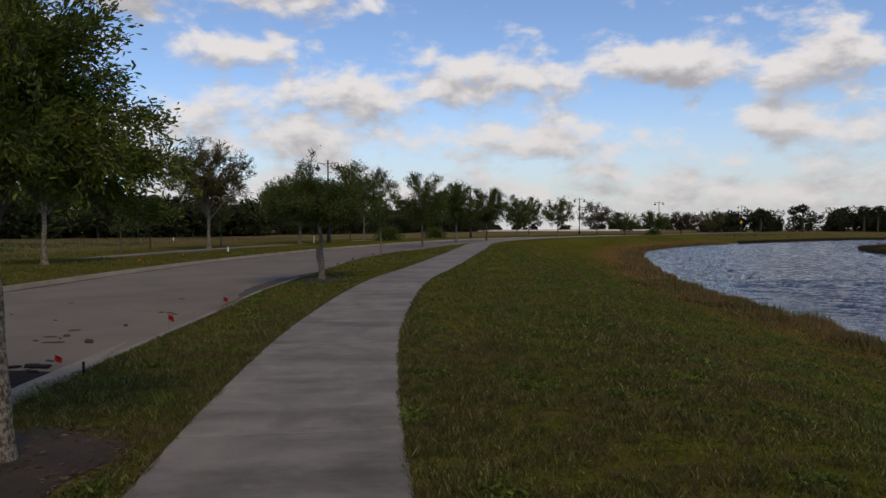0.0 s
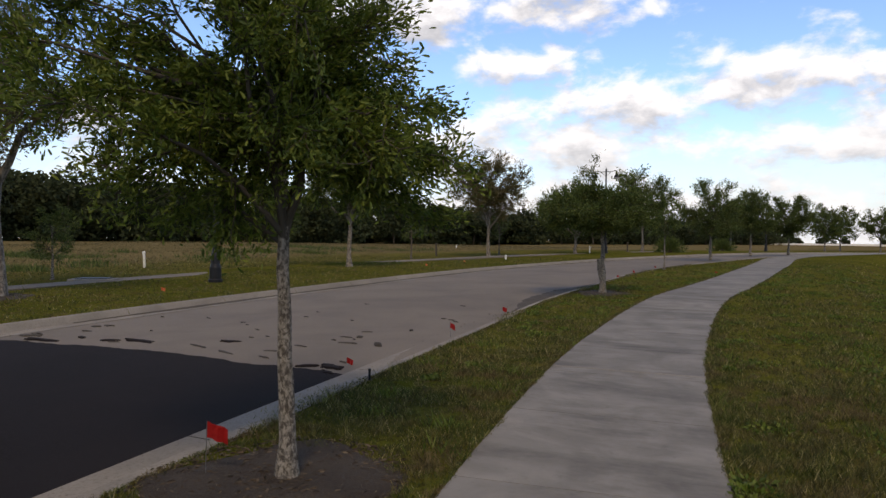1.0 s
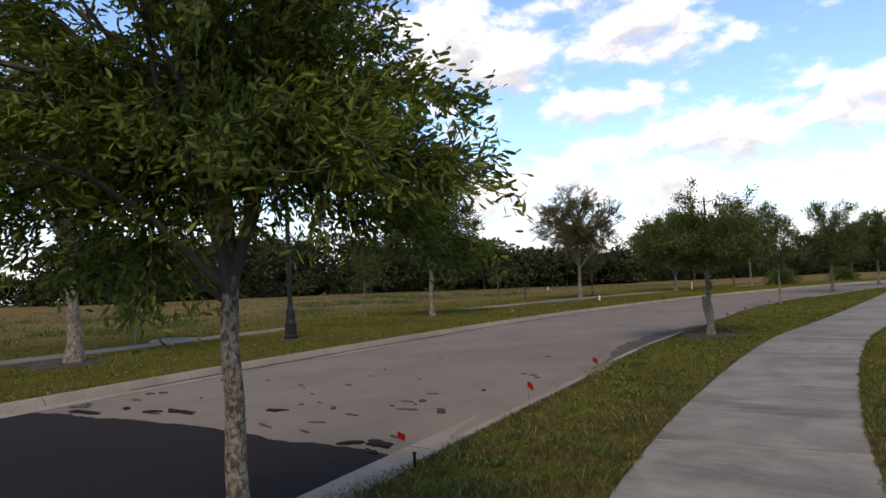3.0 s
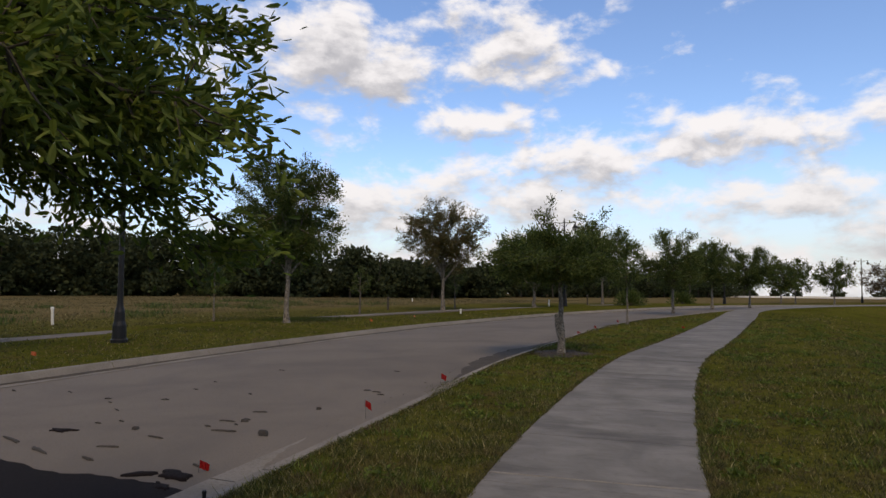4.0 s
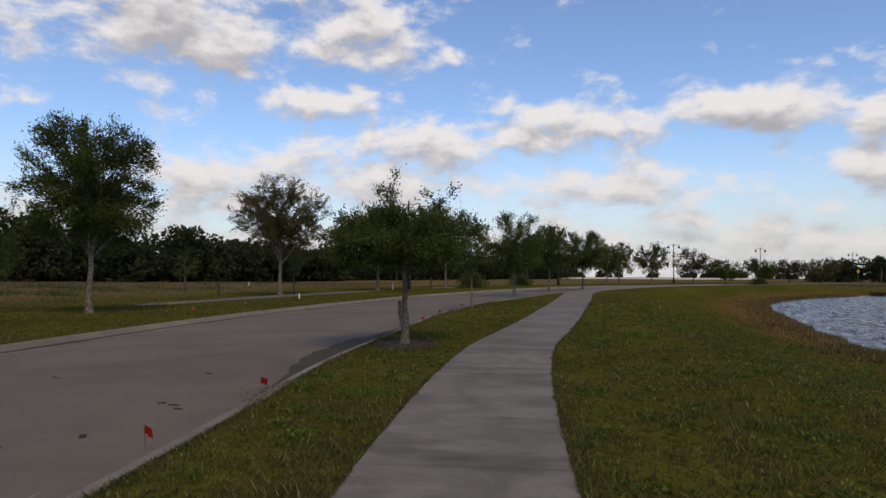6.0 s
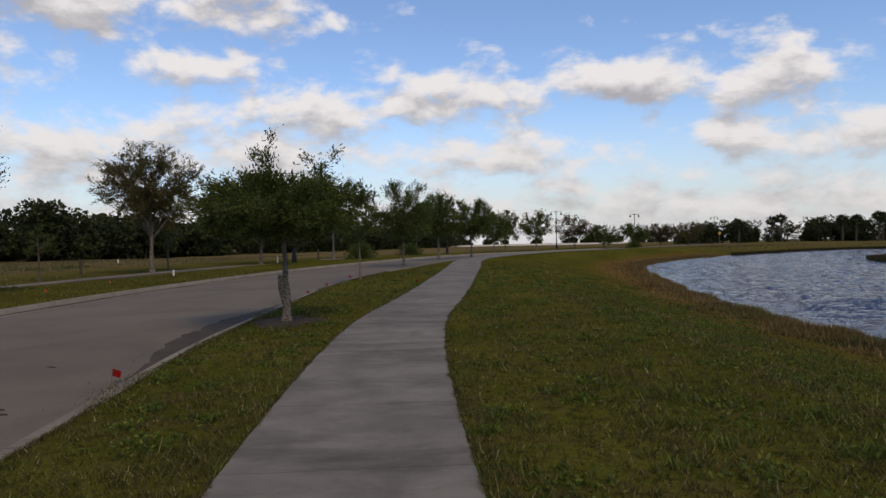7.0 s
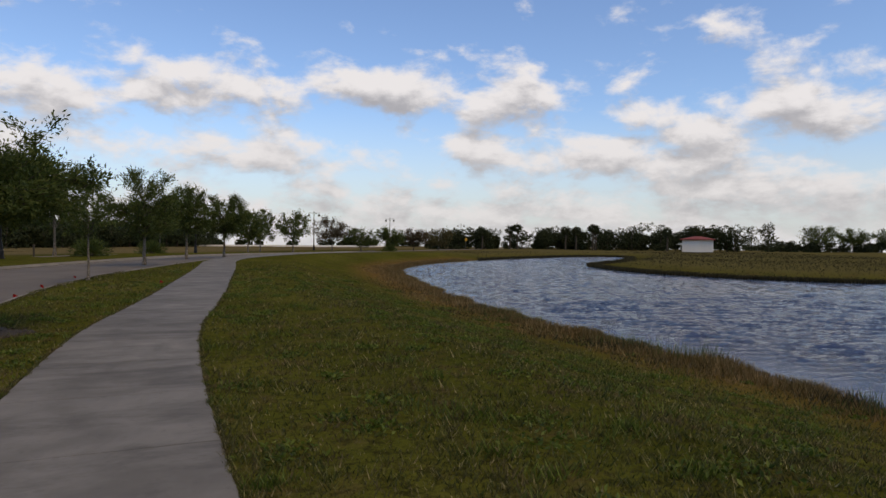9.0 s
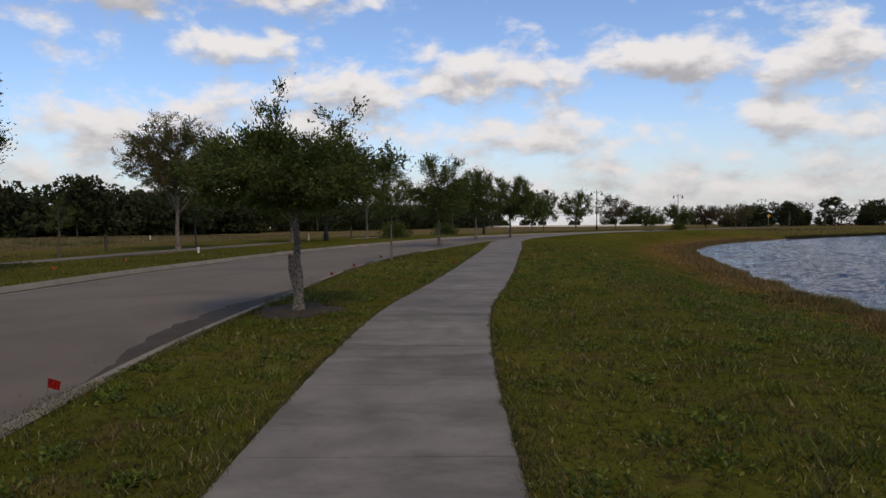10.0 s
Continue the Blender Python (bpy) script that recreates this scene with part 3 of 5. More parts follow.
def tree(name, x, y, height_m, clear, rad, n_leaf, leaf, seed, trunk_r, label, leaf_mat, bark=None, lean=(0, 0), limbs=14, twigs=9, shift=(0, 0), flat=1.0,
         group="street trees", fork=False, extra=(), fine=False, spread=0.085, category="tree", lump=False, wide=0.34, dome=0.0):
    rng = np.random.default_rng(seed)
    z = hz(x, y)
    root = thing(name, x, y, z - 0.03, label=label, category=category, group=group)
    bark = bark or M_BARK
    half = (height_m - clear) / 2
    c = np.array([shift[0], shift[1], clear + half])
    ax = np.array([rad, rad, half])
    top = clear + half * 1.1
    n = 12
    u = np.linspace(0, 1, n)
    P = np.stack([lean[0] * u ** 1.3, lean[1] * u ** 1.3, top * u], -1)
    P[1:-1, :2] += rng.normal(size=(n - 2, 2)) * trunk_r * 0.14
    R = trunk_r * (1 - 0.72 * u) * (1 + 0.45 * np.exp(-u * top / 0.12)) * rng.uniform(0.93, 1.07, n)
    V, F = tubes([(P, R)], 12)
    part_np("trunk", V, F, bark, root, True)
    if lump:
        L = np.array([[-0.01, 0.0, 0.36], [-0.03, 0.01, 0.52], [-0.06, 0.02, 0.72], [-0.09, 0.02, 0.86], [-0.14, 0.03, 0.97]])
        V, F = tubes([(L, [0.05, 0.085, 0.1, 0.075, 0.03])], 9)
        part_np("stub", V, F, bark, root, True, "stub of a lost branch wrapped in bark")
    groups, tw = [], []
    for i in range(limbs + len(extra)):
        h = rng.uniform(0, 1)
        az = i * 2.399 + rng.uniform(-0.4, 0.4)
        if fork and i < 5:
            h = 0.03 * i
        s_h = clear * (0.72 if fork and i < 5 else 0.92) + h * (top - clear * 0.95)
        start = np.array([np.interp(s_h, P[:, 2], P[:, 0]), np.interp(s_h, P[:, 2], P[:, 1]), s_h])
        e = math.asin(min(1, max(-1, rng.uniform(-0.75, 0.95))))
        q = rng.uniform(0.74 if fork else 0.6, 1.0)
        end = c + ax * q * np.array([math.cos(e) * math.cos(az), math.cos(e) * math.sin(az), math.sin(e) * flat])
        end[:2] = c[:2] + (end[:2] - c[:2]) * (1 + dome - 2 * dome * (end[2] - clear) / (2 * half))
        if i >= limbs:
            end = np.array(extra[i - limbs])
            start = P[-4]
        d = np.linalg.norm(end - start)
        B = curve_to(start, end, 0.12 * d, 7, rng, 0.025 * d)
        r0 = trunk_r * (0.58 if fork and i < 5 else 0.55 if fine and (i % 5 == 0 or i == limbs) else 0.36)
        mine = []
        groups.append(((B, np.linspace(r0, trunk_r * 0.05, 7)), mine))
        for k in range(twigs if i < limbs or fine else twigs // 3):
            t = rng.uniform(0.25, 1.0)
            a = B[min(6, int(t * 6.99))]
            out = (a - c) / ax
            out /= np.linalg.norm(out) + 1e-6
            dr = out * 0.6 + rng.normal(size=3) * 0.6 + (B[-1] - B[0]) / (d + 1e-6) * 0.5
            dr /= np.linalg.norm(dr)
            ln = rad * rng.uniform(0.18, 0.42)
            if i >= limbs:
                ln *= 0.6 if fine else 0.5
            bq = a + dr * ln
            over = np.linalg.norm((bq - c) / ax)
            if over > 1.08 + dome and i < limbs:
                bq = c + (bq - c) * ((1.08 + dome) / over)
            Tq = curve_to(a, bq, -0.05 * ln, 4, rng, 0.03 * ln)
            tw.append(Tq)
            mine.append((Tq, np.linspace(trunk_r * 0.09, trunk_r * 0.02, 4)))
    for limb, twigset in groups:
        V, F = tubes([limb], 6)
        V2, F2 = tubes(twigset, 3)
        part_np("limb", np.concatenate([V, V2]), np.concatenate([F, F2 + len(V)]), bark if fork or bark is not M_BARK else M_TWIG, root, True)
    pick = rng.integers(0, len(tw), n_leaf)
    tt = rng.beta(1.6, 1.1, n_leaf)
    T = np.stack(tw)
    seg = np.clip((tt * 3).astype(int), 0, 2)
    fr = (tt * 3 - seg)[:, None]
    a, b = T[pick, seg], T[pick, seg + 1]
    pos = a + (b - a) * fr + rng.normal(size=(n_leaf, 3)) * rad * spread * rng.uniform(0.2, 1.0, (n_leaf, 1))
    dr = (b - a) / (np.linalg.norm(b - a, axis=1, keepdims=True) + 1e-9) * 1.0 + rng.normal(size=(n_leaf, 3)) * 0.6 + [0, 0, 0.15]
    V, F = leaves(pos, dr, leaf, rng, fine, wide)
    part_np("crown", V, F, leaf_mat, root)
    return root


OAK = "young live oak with dense dark green leaves in a grass verge"
tree("oak_tree", -2.07, 6.66, 4.4, 1.75, 1.3, 74000, 0.05, 11, 0.062, "young live oak with mottled bark in a mulch ring", M_LEAF, limbs=36, twigs=20, fine=True, spread=0.05, dome=0.28, shift=(-0.35, -0.25), lean=(-0.08, 0.0), wide=0.32,
     extra=[(0.91, 0.56, 2.15), (1.03, 0.26, 2.2), (0.64, 0.68, 2.25), (0.38, 0.88, 2.2), (0.67, 0.64, 2.6), (0.82, 0.15, 2.5), (0.11, 1.06, 2.3), (0.95, -0.15, 2.2), (0.51, 0.38, 2.85), (0.3, 0.71, 2.75), (0.7, 0.42, 2.35), (0.51, -0.45, 2.3), (0.27, 0.23, 3.1), (-1.25, -1.0, 3.0), (-0.95, -1.2, 2.8), (-1.05, -0.9, 3.3), (-1.25, -0.3, 2.4), (-1.4, -0.9, 3.3), (-0.5, -0.4, 2.6), (-0.7, -0.5, 2.95), (-0.3, -0.55, 2.8), (-0.9, -0.6, 2.25), (-0.6, -0.9, 2.55), (0.1, -0.3, 2.95), (0.2, 0.1, 2.65), (-0.4, 0.0, 3.05), (-0.75, -0.2, 2.75), (-0.2, -0.75, 2.4), (-0.4, -0.3, 3.4), (0.1, 0.2, 3.3), (0.6, 0.87, 1.95), (0.56, 0.84, 1.82), (-0.9, -0.6, 1.95), (-0.6, -0.45, 1.88), (-0.3, -0.25, 1.86), (-0.75, -0.75, 2.1)])
tree("oak_tree", -3.15, 21.3, 2.85, 1.86, 1.8, 46000, 0.08, 12, 0.085, "leaning live oak with twiggy top shoots beside the curb", M_LEAF_FAR, M_BARK, limbs=40, twigs=12, lump=True, dome=0.1, spread=0.06,
     extra=[(-0.75, 0.1, 3.55), (-0.5, 0.3, 3.4), (-0.3, 0.1, 3.45), (0.95, 0.0, 3.2), (0.6, 0.2, 3.15)], flat=1.0, shift=(-0.2, 0))
tree("oak_tree", -3.25, 34.5, 3.1, 1.15, 0.8, 3600, 0.09, 13, 0.045, "slender young oak with thin foliage in the verge", M_LEAF_FAR, limbs=12)
tree("oak_tree", -2.2, 47.6, 5.1, 1.4, 2.0, 18000, 0.13, 14, 0.09, OAK, M_LEAF_FAR, limbs=30, twigs=12)
tree("oak_tree", -0.1, 57.5, 4.9, 1.4, 1.8, 18000, 0.14, 15, 0.09, OAK, M_LEAF_FAR, limbs=30, twigs=12)
tree("oak_tree", 2.5, 61.0, 4.5, 1.4, 1.9, 18000, 0.14, 16, 0.09, OAK, M_LEAF_FAR, limbs=30, twigs=12)
tree("maple_tree", -18.0, 14.0, 8.8, 3.9, 4.1, 24000, 0.13, 21, 0.20, "spreading pale-barked tree with thin olive leaves", M_LEAF_OLIVE, M_BARK_PALE, fork=True, limbs=26, twigs=15, spread=0.035, group="far trees", flat=0.9, shift=(-0.9, -1.3))
tree("maple_tree", -17.0, 29.6, 7.4, 2.5, 2.2, 60000, 0.12, 22, 0.12, "tall dense green tree with a forked pale trunk", M_LEAF_FAR, M_BARK_PALE, fork=True, limbs=46, twigs=12, group="far trees", shift=(-0.15, 0), dome=0.08)
tree("maple_tree", -16.9, 47.0, 7.5, 2.8, 2.75, 40000, 0.125, 23, 0.13, "round tree with sparse brownish leaves and bare twigs", M_LEAF_OLIVE, M_BARK_PALE, fork=True, limbs=56, twigs=12, spread=0.04, group="far trees", dome=0.1)
tree("oak_tree", -21.2, 29.8, 3.4, 1.1, 1.1, 5000, 0.085, 24, 0.05, "small young tree beside the far footpath", M_LEAF_FAR, limbs=12, group="far trees")
tree("oak_tree", -21.8, 18.1, 3.0, 0.7, 1.0, 5000, 0.085, 25, 0.05, "small young tree beside the far footpath", M_LEAF_FAR, limbs=12, group="far trees")
for sx, sy, sh, seed in ((-19.6, 40.5, 3.2, 31), (-17.8, 51.5, 3.4, 32)):
    tree("oak_tree", sx, sy, sh, 1.2, 0.8, 1600, 0.09, seed, 0.06, "thin young tree with few leaves in the far verge", M_LEAF_FAR, M_BARK_DARK, limbs=10, group="far trees")
tree("oak_tree", -13.2, 57.0, 6.1, 1.6, 2.9, 24000, 0.15, 26, 0.13, "dense oak with a pale trunk across the road", M_LEAF_FAR, M_BARK_PALE, fork=True, group="far trees", limbs=30, twigs=12)
tree("oak_tree", -10.1, 71.0, 8.0, 1.9, 3.5, 24000, 0.17, 27, 0.12, "tall oak across the road", M_LEAF_FAR, M_BARK_PALE, group="far trees", limbs=30, twigs=12)
tree("oak_tree", -2.8, 89.0, 7.0, 1.9, 3.0, 16000, 0.19, 28, 0.12, "tall oak across the road", M_LEAF_FAR, M_BARK_PALE, group="far trees", limbs=30, twigs=12)
for i, (x, y, h, r, mat, lab) in enumerate([(8.6, 112, 6.6, 2.3, M_LEAF_FAR, OAK), (11.3, 121, 6.8, 2.4, M_LEAF_FAR, OAK), (16.1, 118, 7.0, 2.4, M_LEAF_FAR, "upright dark green tree beside the bend of the road"),
                                             (25.0, 130, 6.4, 3.0, M_LEAF_RUST, "rounded tree with rusty autumn leaves"), (29.4, 126, 4.1, 2.6, M_LEAF_FAR, OAK), (35.2, 127, 4.2, 2.6, M_LEAF_FAR, OAK),
                                             (41.5, 132, 4.0, 2.6, M_LEAF_RUST, "low tree with thin rusty leaves"), (47.5, 134, 4.2, 2.9, M_LEAF_OLIVE, "low tree with thin olive leaves"),
                                             (122.5, 109.0, 5.3, 3.2, M_LEAF_FAR, "lone dark tree beyond the lake"), (128.5, 106.0, 4.8, 2.4, M_LEAF_FAR, "lone dark tree beyond the lake"), (132.5, 101.0, 5.3, 2.6, M_LEAF_FAR, "lone dark tree beyond the lake")]):
    tree("roadside_tree", x, y, h, h * 0.22, r * 1.18, 6500, 0.28, 40 + i, 0.12, lab, mat, limbs=26, twigs=10, group="trees along the bend")


def make_woods(name, line, rows, count, h0, h1, seed, label, size=0.55, per=420, mat=None):
    """A far wood: crowns of leaf clumps on stems, in one mesh."""
    rng = np.random.default_rng(seed)
    line = np.array(line, float)
    cum = np.concatenate([[0], np.cumsum(np.hypot(*np.diff(line, axis=0).T))])
    PV, PD, stems = [], [], []
    for i in range(count):
        s = rng.uniform(0, cum[-1])
        f = s / cum[-1]
        dep = rng.uniform(0, rows)
        bx, by = np.interp(s, cum, line[:, 0]), np.interp(s, cum, line[:, 1])
        away = np.array([bx, by - 5]) / (np.hypot(bx, by - 5) + 1e-6)
        bx, by = bx + away[0] * dep, by + away[1] * dep
        zb = hz(bx, by)
        h = (h0 + (h1 - h0) * f ** 0.8) * rng.uniform(0.62, 1.1)
        r = h * rng.uniform(0.32, 0.5)
        blobs = rng.normal(size=(14, 3)) * [r * 0.6, r * 0.6, 0] + [0, 0, 1] * rng.uniform(h * 0.1, h * 0.88, (14, 1))
        blobs[:, 2] = np.clip(blobs[:, 2], h * 0.06, h * 0.87)
        k = rng.integers(0, 14, per)
        v = rng.normal(size=(per, 3))
        v /= np.linalg.norm(v, axis=1, keepdims=True)
        p = blobs[k] + v * rng.uniform(0.55, 1.0, (per, 1)) * [r * 0.5, r * 0.5, h * 0.14]
        p[:, 2] = np.clip(p[:, 2], 0.05, h)
        PV.append(p + [bx, by, zb])
        PD.append(v + rng.normal(size=(per, 3)) * 0.6)
        stems.append((np.array([[bx, by, zb - 0.1], [bx + rng.normal() * 0.3, by, zb + h * 0.4], [bx + rng.normal() * 0.4, by, zb + h * 0.8]]), [0.16, 0.12, 0.05]))
    V, F = leaves(np.concatenate(PV), np.concatenate(PD), size, rng, False, 0.75)
    root = thing(name, 0, 0, 0, label=label, category="woods", kind="stuff")
    part_np("foliage", V, F, mat or M_WOODS, root)
    V, F = tubes(stems, 5)
    part_np("stems", V, F, M_TWIG, root)


make_woods("woods", [(-140, -45), (-122, 15), (-112, 50), (-98, 78), (-78, 104), (-57, 124), (-30, 142), (-8, 165)], 18, 330, 6.6, 5.8, 5, "dark dense wood edging the dry field", 0.56, 640)
make_woods("woods", [(-94, 52), (-86, 66), (-75, 79), (-62, 92), (-50, 112), (-38, 128)], 14, 84, 12.4, 6.8, 15, "taller block of dark wood edging the dry field", 0.6, 1700)
make_woods("woods", [(-32, 136), (-18, 146), (-4, 158), (6, 172)], 12, 60, 6.2, 4.6, 17, "dark wood behind the roadside oaks", 0.4, 700)
make_woods("far_woods", [(-25, 190), (20, 215), (80, 225), (150, 215), (230, 190), (300, 150), (360, 60)], 18, 260, 2.0, 2.0, 6, "low dark line of distant woods", 0.7, 110)
make_woods("lake_woods", [(50, 149), (68, 143), (88, 131)], 10, 42, 4.3, 5.2, 7, "dark scrub and trees beyond the lake", 0.36, 1000)
make_woods("lake_woods", [(110, 113), (126, 101), (150, 80), (180, 50)], 6, 44, 2.3, 2.6, 9, "low dark scrub line beyond the far point", 0.36, 420)
make_woods("lake_woods", [(90, 131), (103, 121), (112, 112)], 8, 24, 6.0, 6.8, 8, "dark trees behind the small white building", 0.38, 1000)


# ---- street lamps ----
def make_lamp():
    root = thing("street_lamp", -16.0, 20.0, hz(-16, 20), 20, "tall black twin street lamp with hanging bell lanterns", "street lamp", "street lamps")
    bm = bmesh.new()
    lathe(bm, [(0.24, -0.05), (0.24, 0.08), (0.2, 0.12), (0.19, 0.5), (0.155, 0.62), (0.14, 0.9), (0.1, 1.05), (0.09, 1.15)], 14)
    part("base", bm, M_BLACK, root, smooth=False)
    bm = bmesh.new()
    lathe(bm, [(0.085, 1.14), (0.075, 3.5), (0.06, 6.95), (0.075, 6.98), (0.075, 7.05), (0.03, 7.1), (0.045, 7.16), (0.01, 7.24)], 12)
    part("pole", bm, M_BLACK, root, smooth=False)
    V, F = tubes([(np.array([[-0.98, 0, 6.86], [-0.8, 0, 6.93], [-0.4, 0, 6.83], [0, 0, 6.86], [0.4, 0, 6.83], [0.8, 0, 6.93], [0.98, 0, 6.86]]), [0.03] * 7),
                  (np.array([[-0.5, 0, 6.84], [-0.25, 0, 6.68], [0, 0, 6.5]]), [0.018] * 3), (np.array([[0.5, 0, 6.84], [0.25, 0, 6.68], [0, 0, 6.5]]), [0.018] * 3)], 7)
    part_np("crossarm", V, F, M_BLACK, root)
    for s in (-1, 1):
        bm = bmesh.new()
        lathe(bm, [(0.03, 6.9), (0.05, 6.78), (0.07, 6.7), (0.09, 6.62), (0.2, 6.5), (0.26, 6.4), (0.27, 6.36)], 14, (s * 0.92, 0, 0))
        shade = part("lantern", bm, M_BLACK, root)
        bm = bmesh.new()
        lathe(bm, [(0.2, 6.36), (0.17, 6.27), (0.08, 6.2)], 12, (s * 0.92, 0, 0))
        part("glass", bm, M_LENS, shade, "frosted glass bowl")
    return root


lamp = make_lamp()
for x, y, r in [(-11.3, 59.5, 25), (1.0, 95.0, 30), (22.0, 132.0, 35), (45.0, 160.0, 40), (78.0, 195.0, 40)]:
    copy_thing(lamp, pose(x, y, hz(x, y), 0, 0, -r + 20))


# ---- pump house across the lake ----
def make_house():
    x, y = 92.8, 111.4
    root = thing("pump_house", x, y, hz(x, y), -42, "small white stucco building with a red hip roof", "building")
    w, d, h = 2.8, 2.2, 2.35
    for nm, lo, hi in (("wall", (-w, -d, -0.2), (w, -d + 0.2, h)), ("wall", (-w, d - 0.2, -0.2), (w, d, h)), ("wall", (-w, -d + 0.203, -0.2), (-w + 0.2, d - 0.203, h)), ("wall", (w - 0.2, -d + 0.203, -0.2), (w, d - 0.203, h))):
        bm = bmesh.new()
        box(bm, lo, hi, 0.02)
        part(nm, bm, M_STUCCO, root)
    bm = bmesh.new()
    e = 0.35
    lo = [bm.verts.new(v) for v in ((-w - e, -d - e, h), (w + e, -d - e, h), (w + e, d + e, h), (-w - e, d + e, h))]
    mid = [bm.verts.new((v.co.x, v.co.y, h + 0.18)) for v in lo]
    rid = [bm.verts.new((-w + d, 0, h + 0.75)), bm.verts.new((w - d, 0, h + 0.75))]
    bm.faces.new(lo[::-1])
    for i in range(4):
        bm.faces.new((lo[i], lo[(i + 1) % 4], mid[(i + 1) % 4], mid[i]))
    bm.faces.new((mid[0], mid[1], rid[1], rid[0]))
    bm.faces.new((mid[1], mid[2], rid[1]))
    bm.faces.new((mid[2], mid[3], rid[0], rid[1]))
    bm.faces.new((mid[3], mid[0], rid[0]))
    part("roof", bm, M_TILE, root, "red tiled hip roof")
    bm = bmesh.new()
    box(bm, (-0.5, -d - 0.03, 0), (0.5, -d + 0.02, 2.05), 0.01)
    part("door", bm, M_WHITE, root, "plain white door")


make_house()


def make_far_wall():
    root = thing("boundary_wall", 26, 172, hz(26, 172), 0, "long low white wall at the far edge of the fields", "wall")
    for i in range(9):
        bm = bmesh.new()
        box(bm, (-24 + i * 5.2, -0.1, -0.2), (-24 + i * 5.2 + 5.15, 0.1, 0.42), 0.02)
        part("wall_panel", bm, M_STUCCO, root)


make_far_wall()


# ---- palms beyond the lake ----
def make_palm(x, y, h, seed):
    rng = np.random.default_rng(seed)
    root = thing("palm_tree", x, y, hz(x, y) - 0.05, label="dark cabbage palm with a round head beyond the lake", category="palm", group="palms")
    V, F = tubes([(np.array([[0, 0, 0], [0.1, 0, h * 0.5], [0.05, 0.1, h * 0.86]]), [0.2, 0.16, 0.15])], 8)
    part_np("trunk", V, F, M_TWIG, root, True)
    n = 420
    d = rng.normal(size=(n, 3))
    d /= np.linalg.norm(d, axis=1, keepdims=True)
    d[:, 2] = d[:, 2] * 0.8 + 0.1
    P = np.array([0.05, 0.1, h * 0.86]) + d * rng.uniform(0.25, 0.8, (n, 1))
    V, F = leaves(P, d + rng.normal(size=(n, 3)) * 0.35 - [0, 0, 0.25], 0.6, rng, False, 0.25)
    part_np("crown", V, F, M_WOODS, root)


for i, (x, y, h) in enumerate([(66.0, 139.0, 5.0), (67.6, 138.5, 5.4), (77.0, 134.0, 4.9), (79.0, 133.0, 4.8), (82.0, 131.0, 5.5), (83.0, 131.5, 5.2), (61.0, 142.5, 4.4), (93.5, 121.0, 4.6)]):
    make_palm(x, y, h, 70 + i)


# ---- shrubs across the road ----
def make_shrub(x, y, w, h, seed):
    rng = np.random.default_rng(seed)
    root = thing("shrub", x, y, hz(x, y), label="spiky grey-green shrub on the grass across the road", category="shrub", group="shrubs")
    n = 1500
    d = rng.normal(size=(n, 3))
    d[:, 2] = np.abs(d[:, 2]) * 1.3
    d /= np.linalg.norm(d, axis=1, keepdims=True)
    P = d * rng.uniform(0.15, 0.85, (n, 1)) * [w / 2, w / 2, h * 0.8]
    V, F = leaves(P, d, 0.38, rng, False, 0.14)
    part_np("foliage", V, F, M_LEAF_FAR, root)
    stems = [(np.array([[0, 0, 0], d[i] * [w / 4, w / 4, h * 0.4]]), [0.03, 0.01]) for i in range(14)]
    V, F = tubes(stems, 5)
    part_np("stem", V, F, M_TWIG, root)


for i, (x, y, w, h) in enumerate([(-7.2, 68.5, 3.4, 2.0), (-3.4, 83.0, 3.4, 1.9), (33.5, 122.0, 3.2, 1.5)]):
    make_shrub(x, y, w, h, 90 + i)


# ---- small things along the road ----
def make_flag(x, y, h, turn, mat, label, size=0.1, tilt=8):
    z = hz(x, y) if x > float(near_curb(y)) + 0.1 or x < float(far_curb(y)) - 0.1 else ROAD_Z + 0.012
    root = thing("marker_flag", x, y, z, turn, label, "marker flag", "marker flags")
    root.matrix_world = pose(x, y, z, tilt, tilt * 0.5, turn)
    bm = bmesh.new()
    lathe(bm, [(0.003, -0.05), (0.003, h)], 6)
    part("wire", bm, M_WIRE, root)
    bm = bmesh.new()
    nx, nz = 5, 3
    front = [[bm.verts.new((size * 1.25 * i / (nx - 1), 0.012 * math.sin(2.4 * i + 0.7 * k), h - size + size * k / (nz - 1) - 0.012 * i * (1 if mat is M_RED else 0.4))) for k in range(nz)] for i in range(nx)]
    for i in range(nx - 1):
        for k in range(nz - 1):
            bm.faces.new((front[i][k], front[i + 1][k], front[i + 1][k + 1], front[i][k + 1]))
    bmesh.ops.solidify(bm, geom=bm.faces[:], thickness=0.002)
    part("flag", bm, mat, root, "small square vinyl flag")


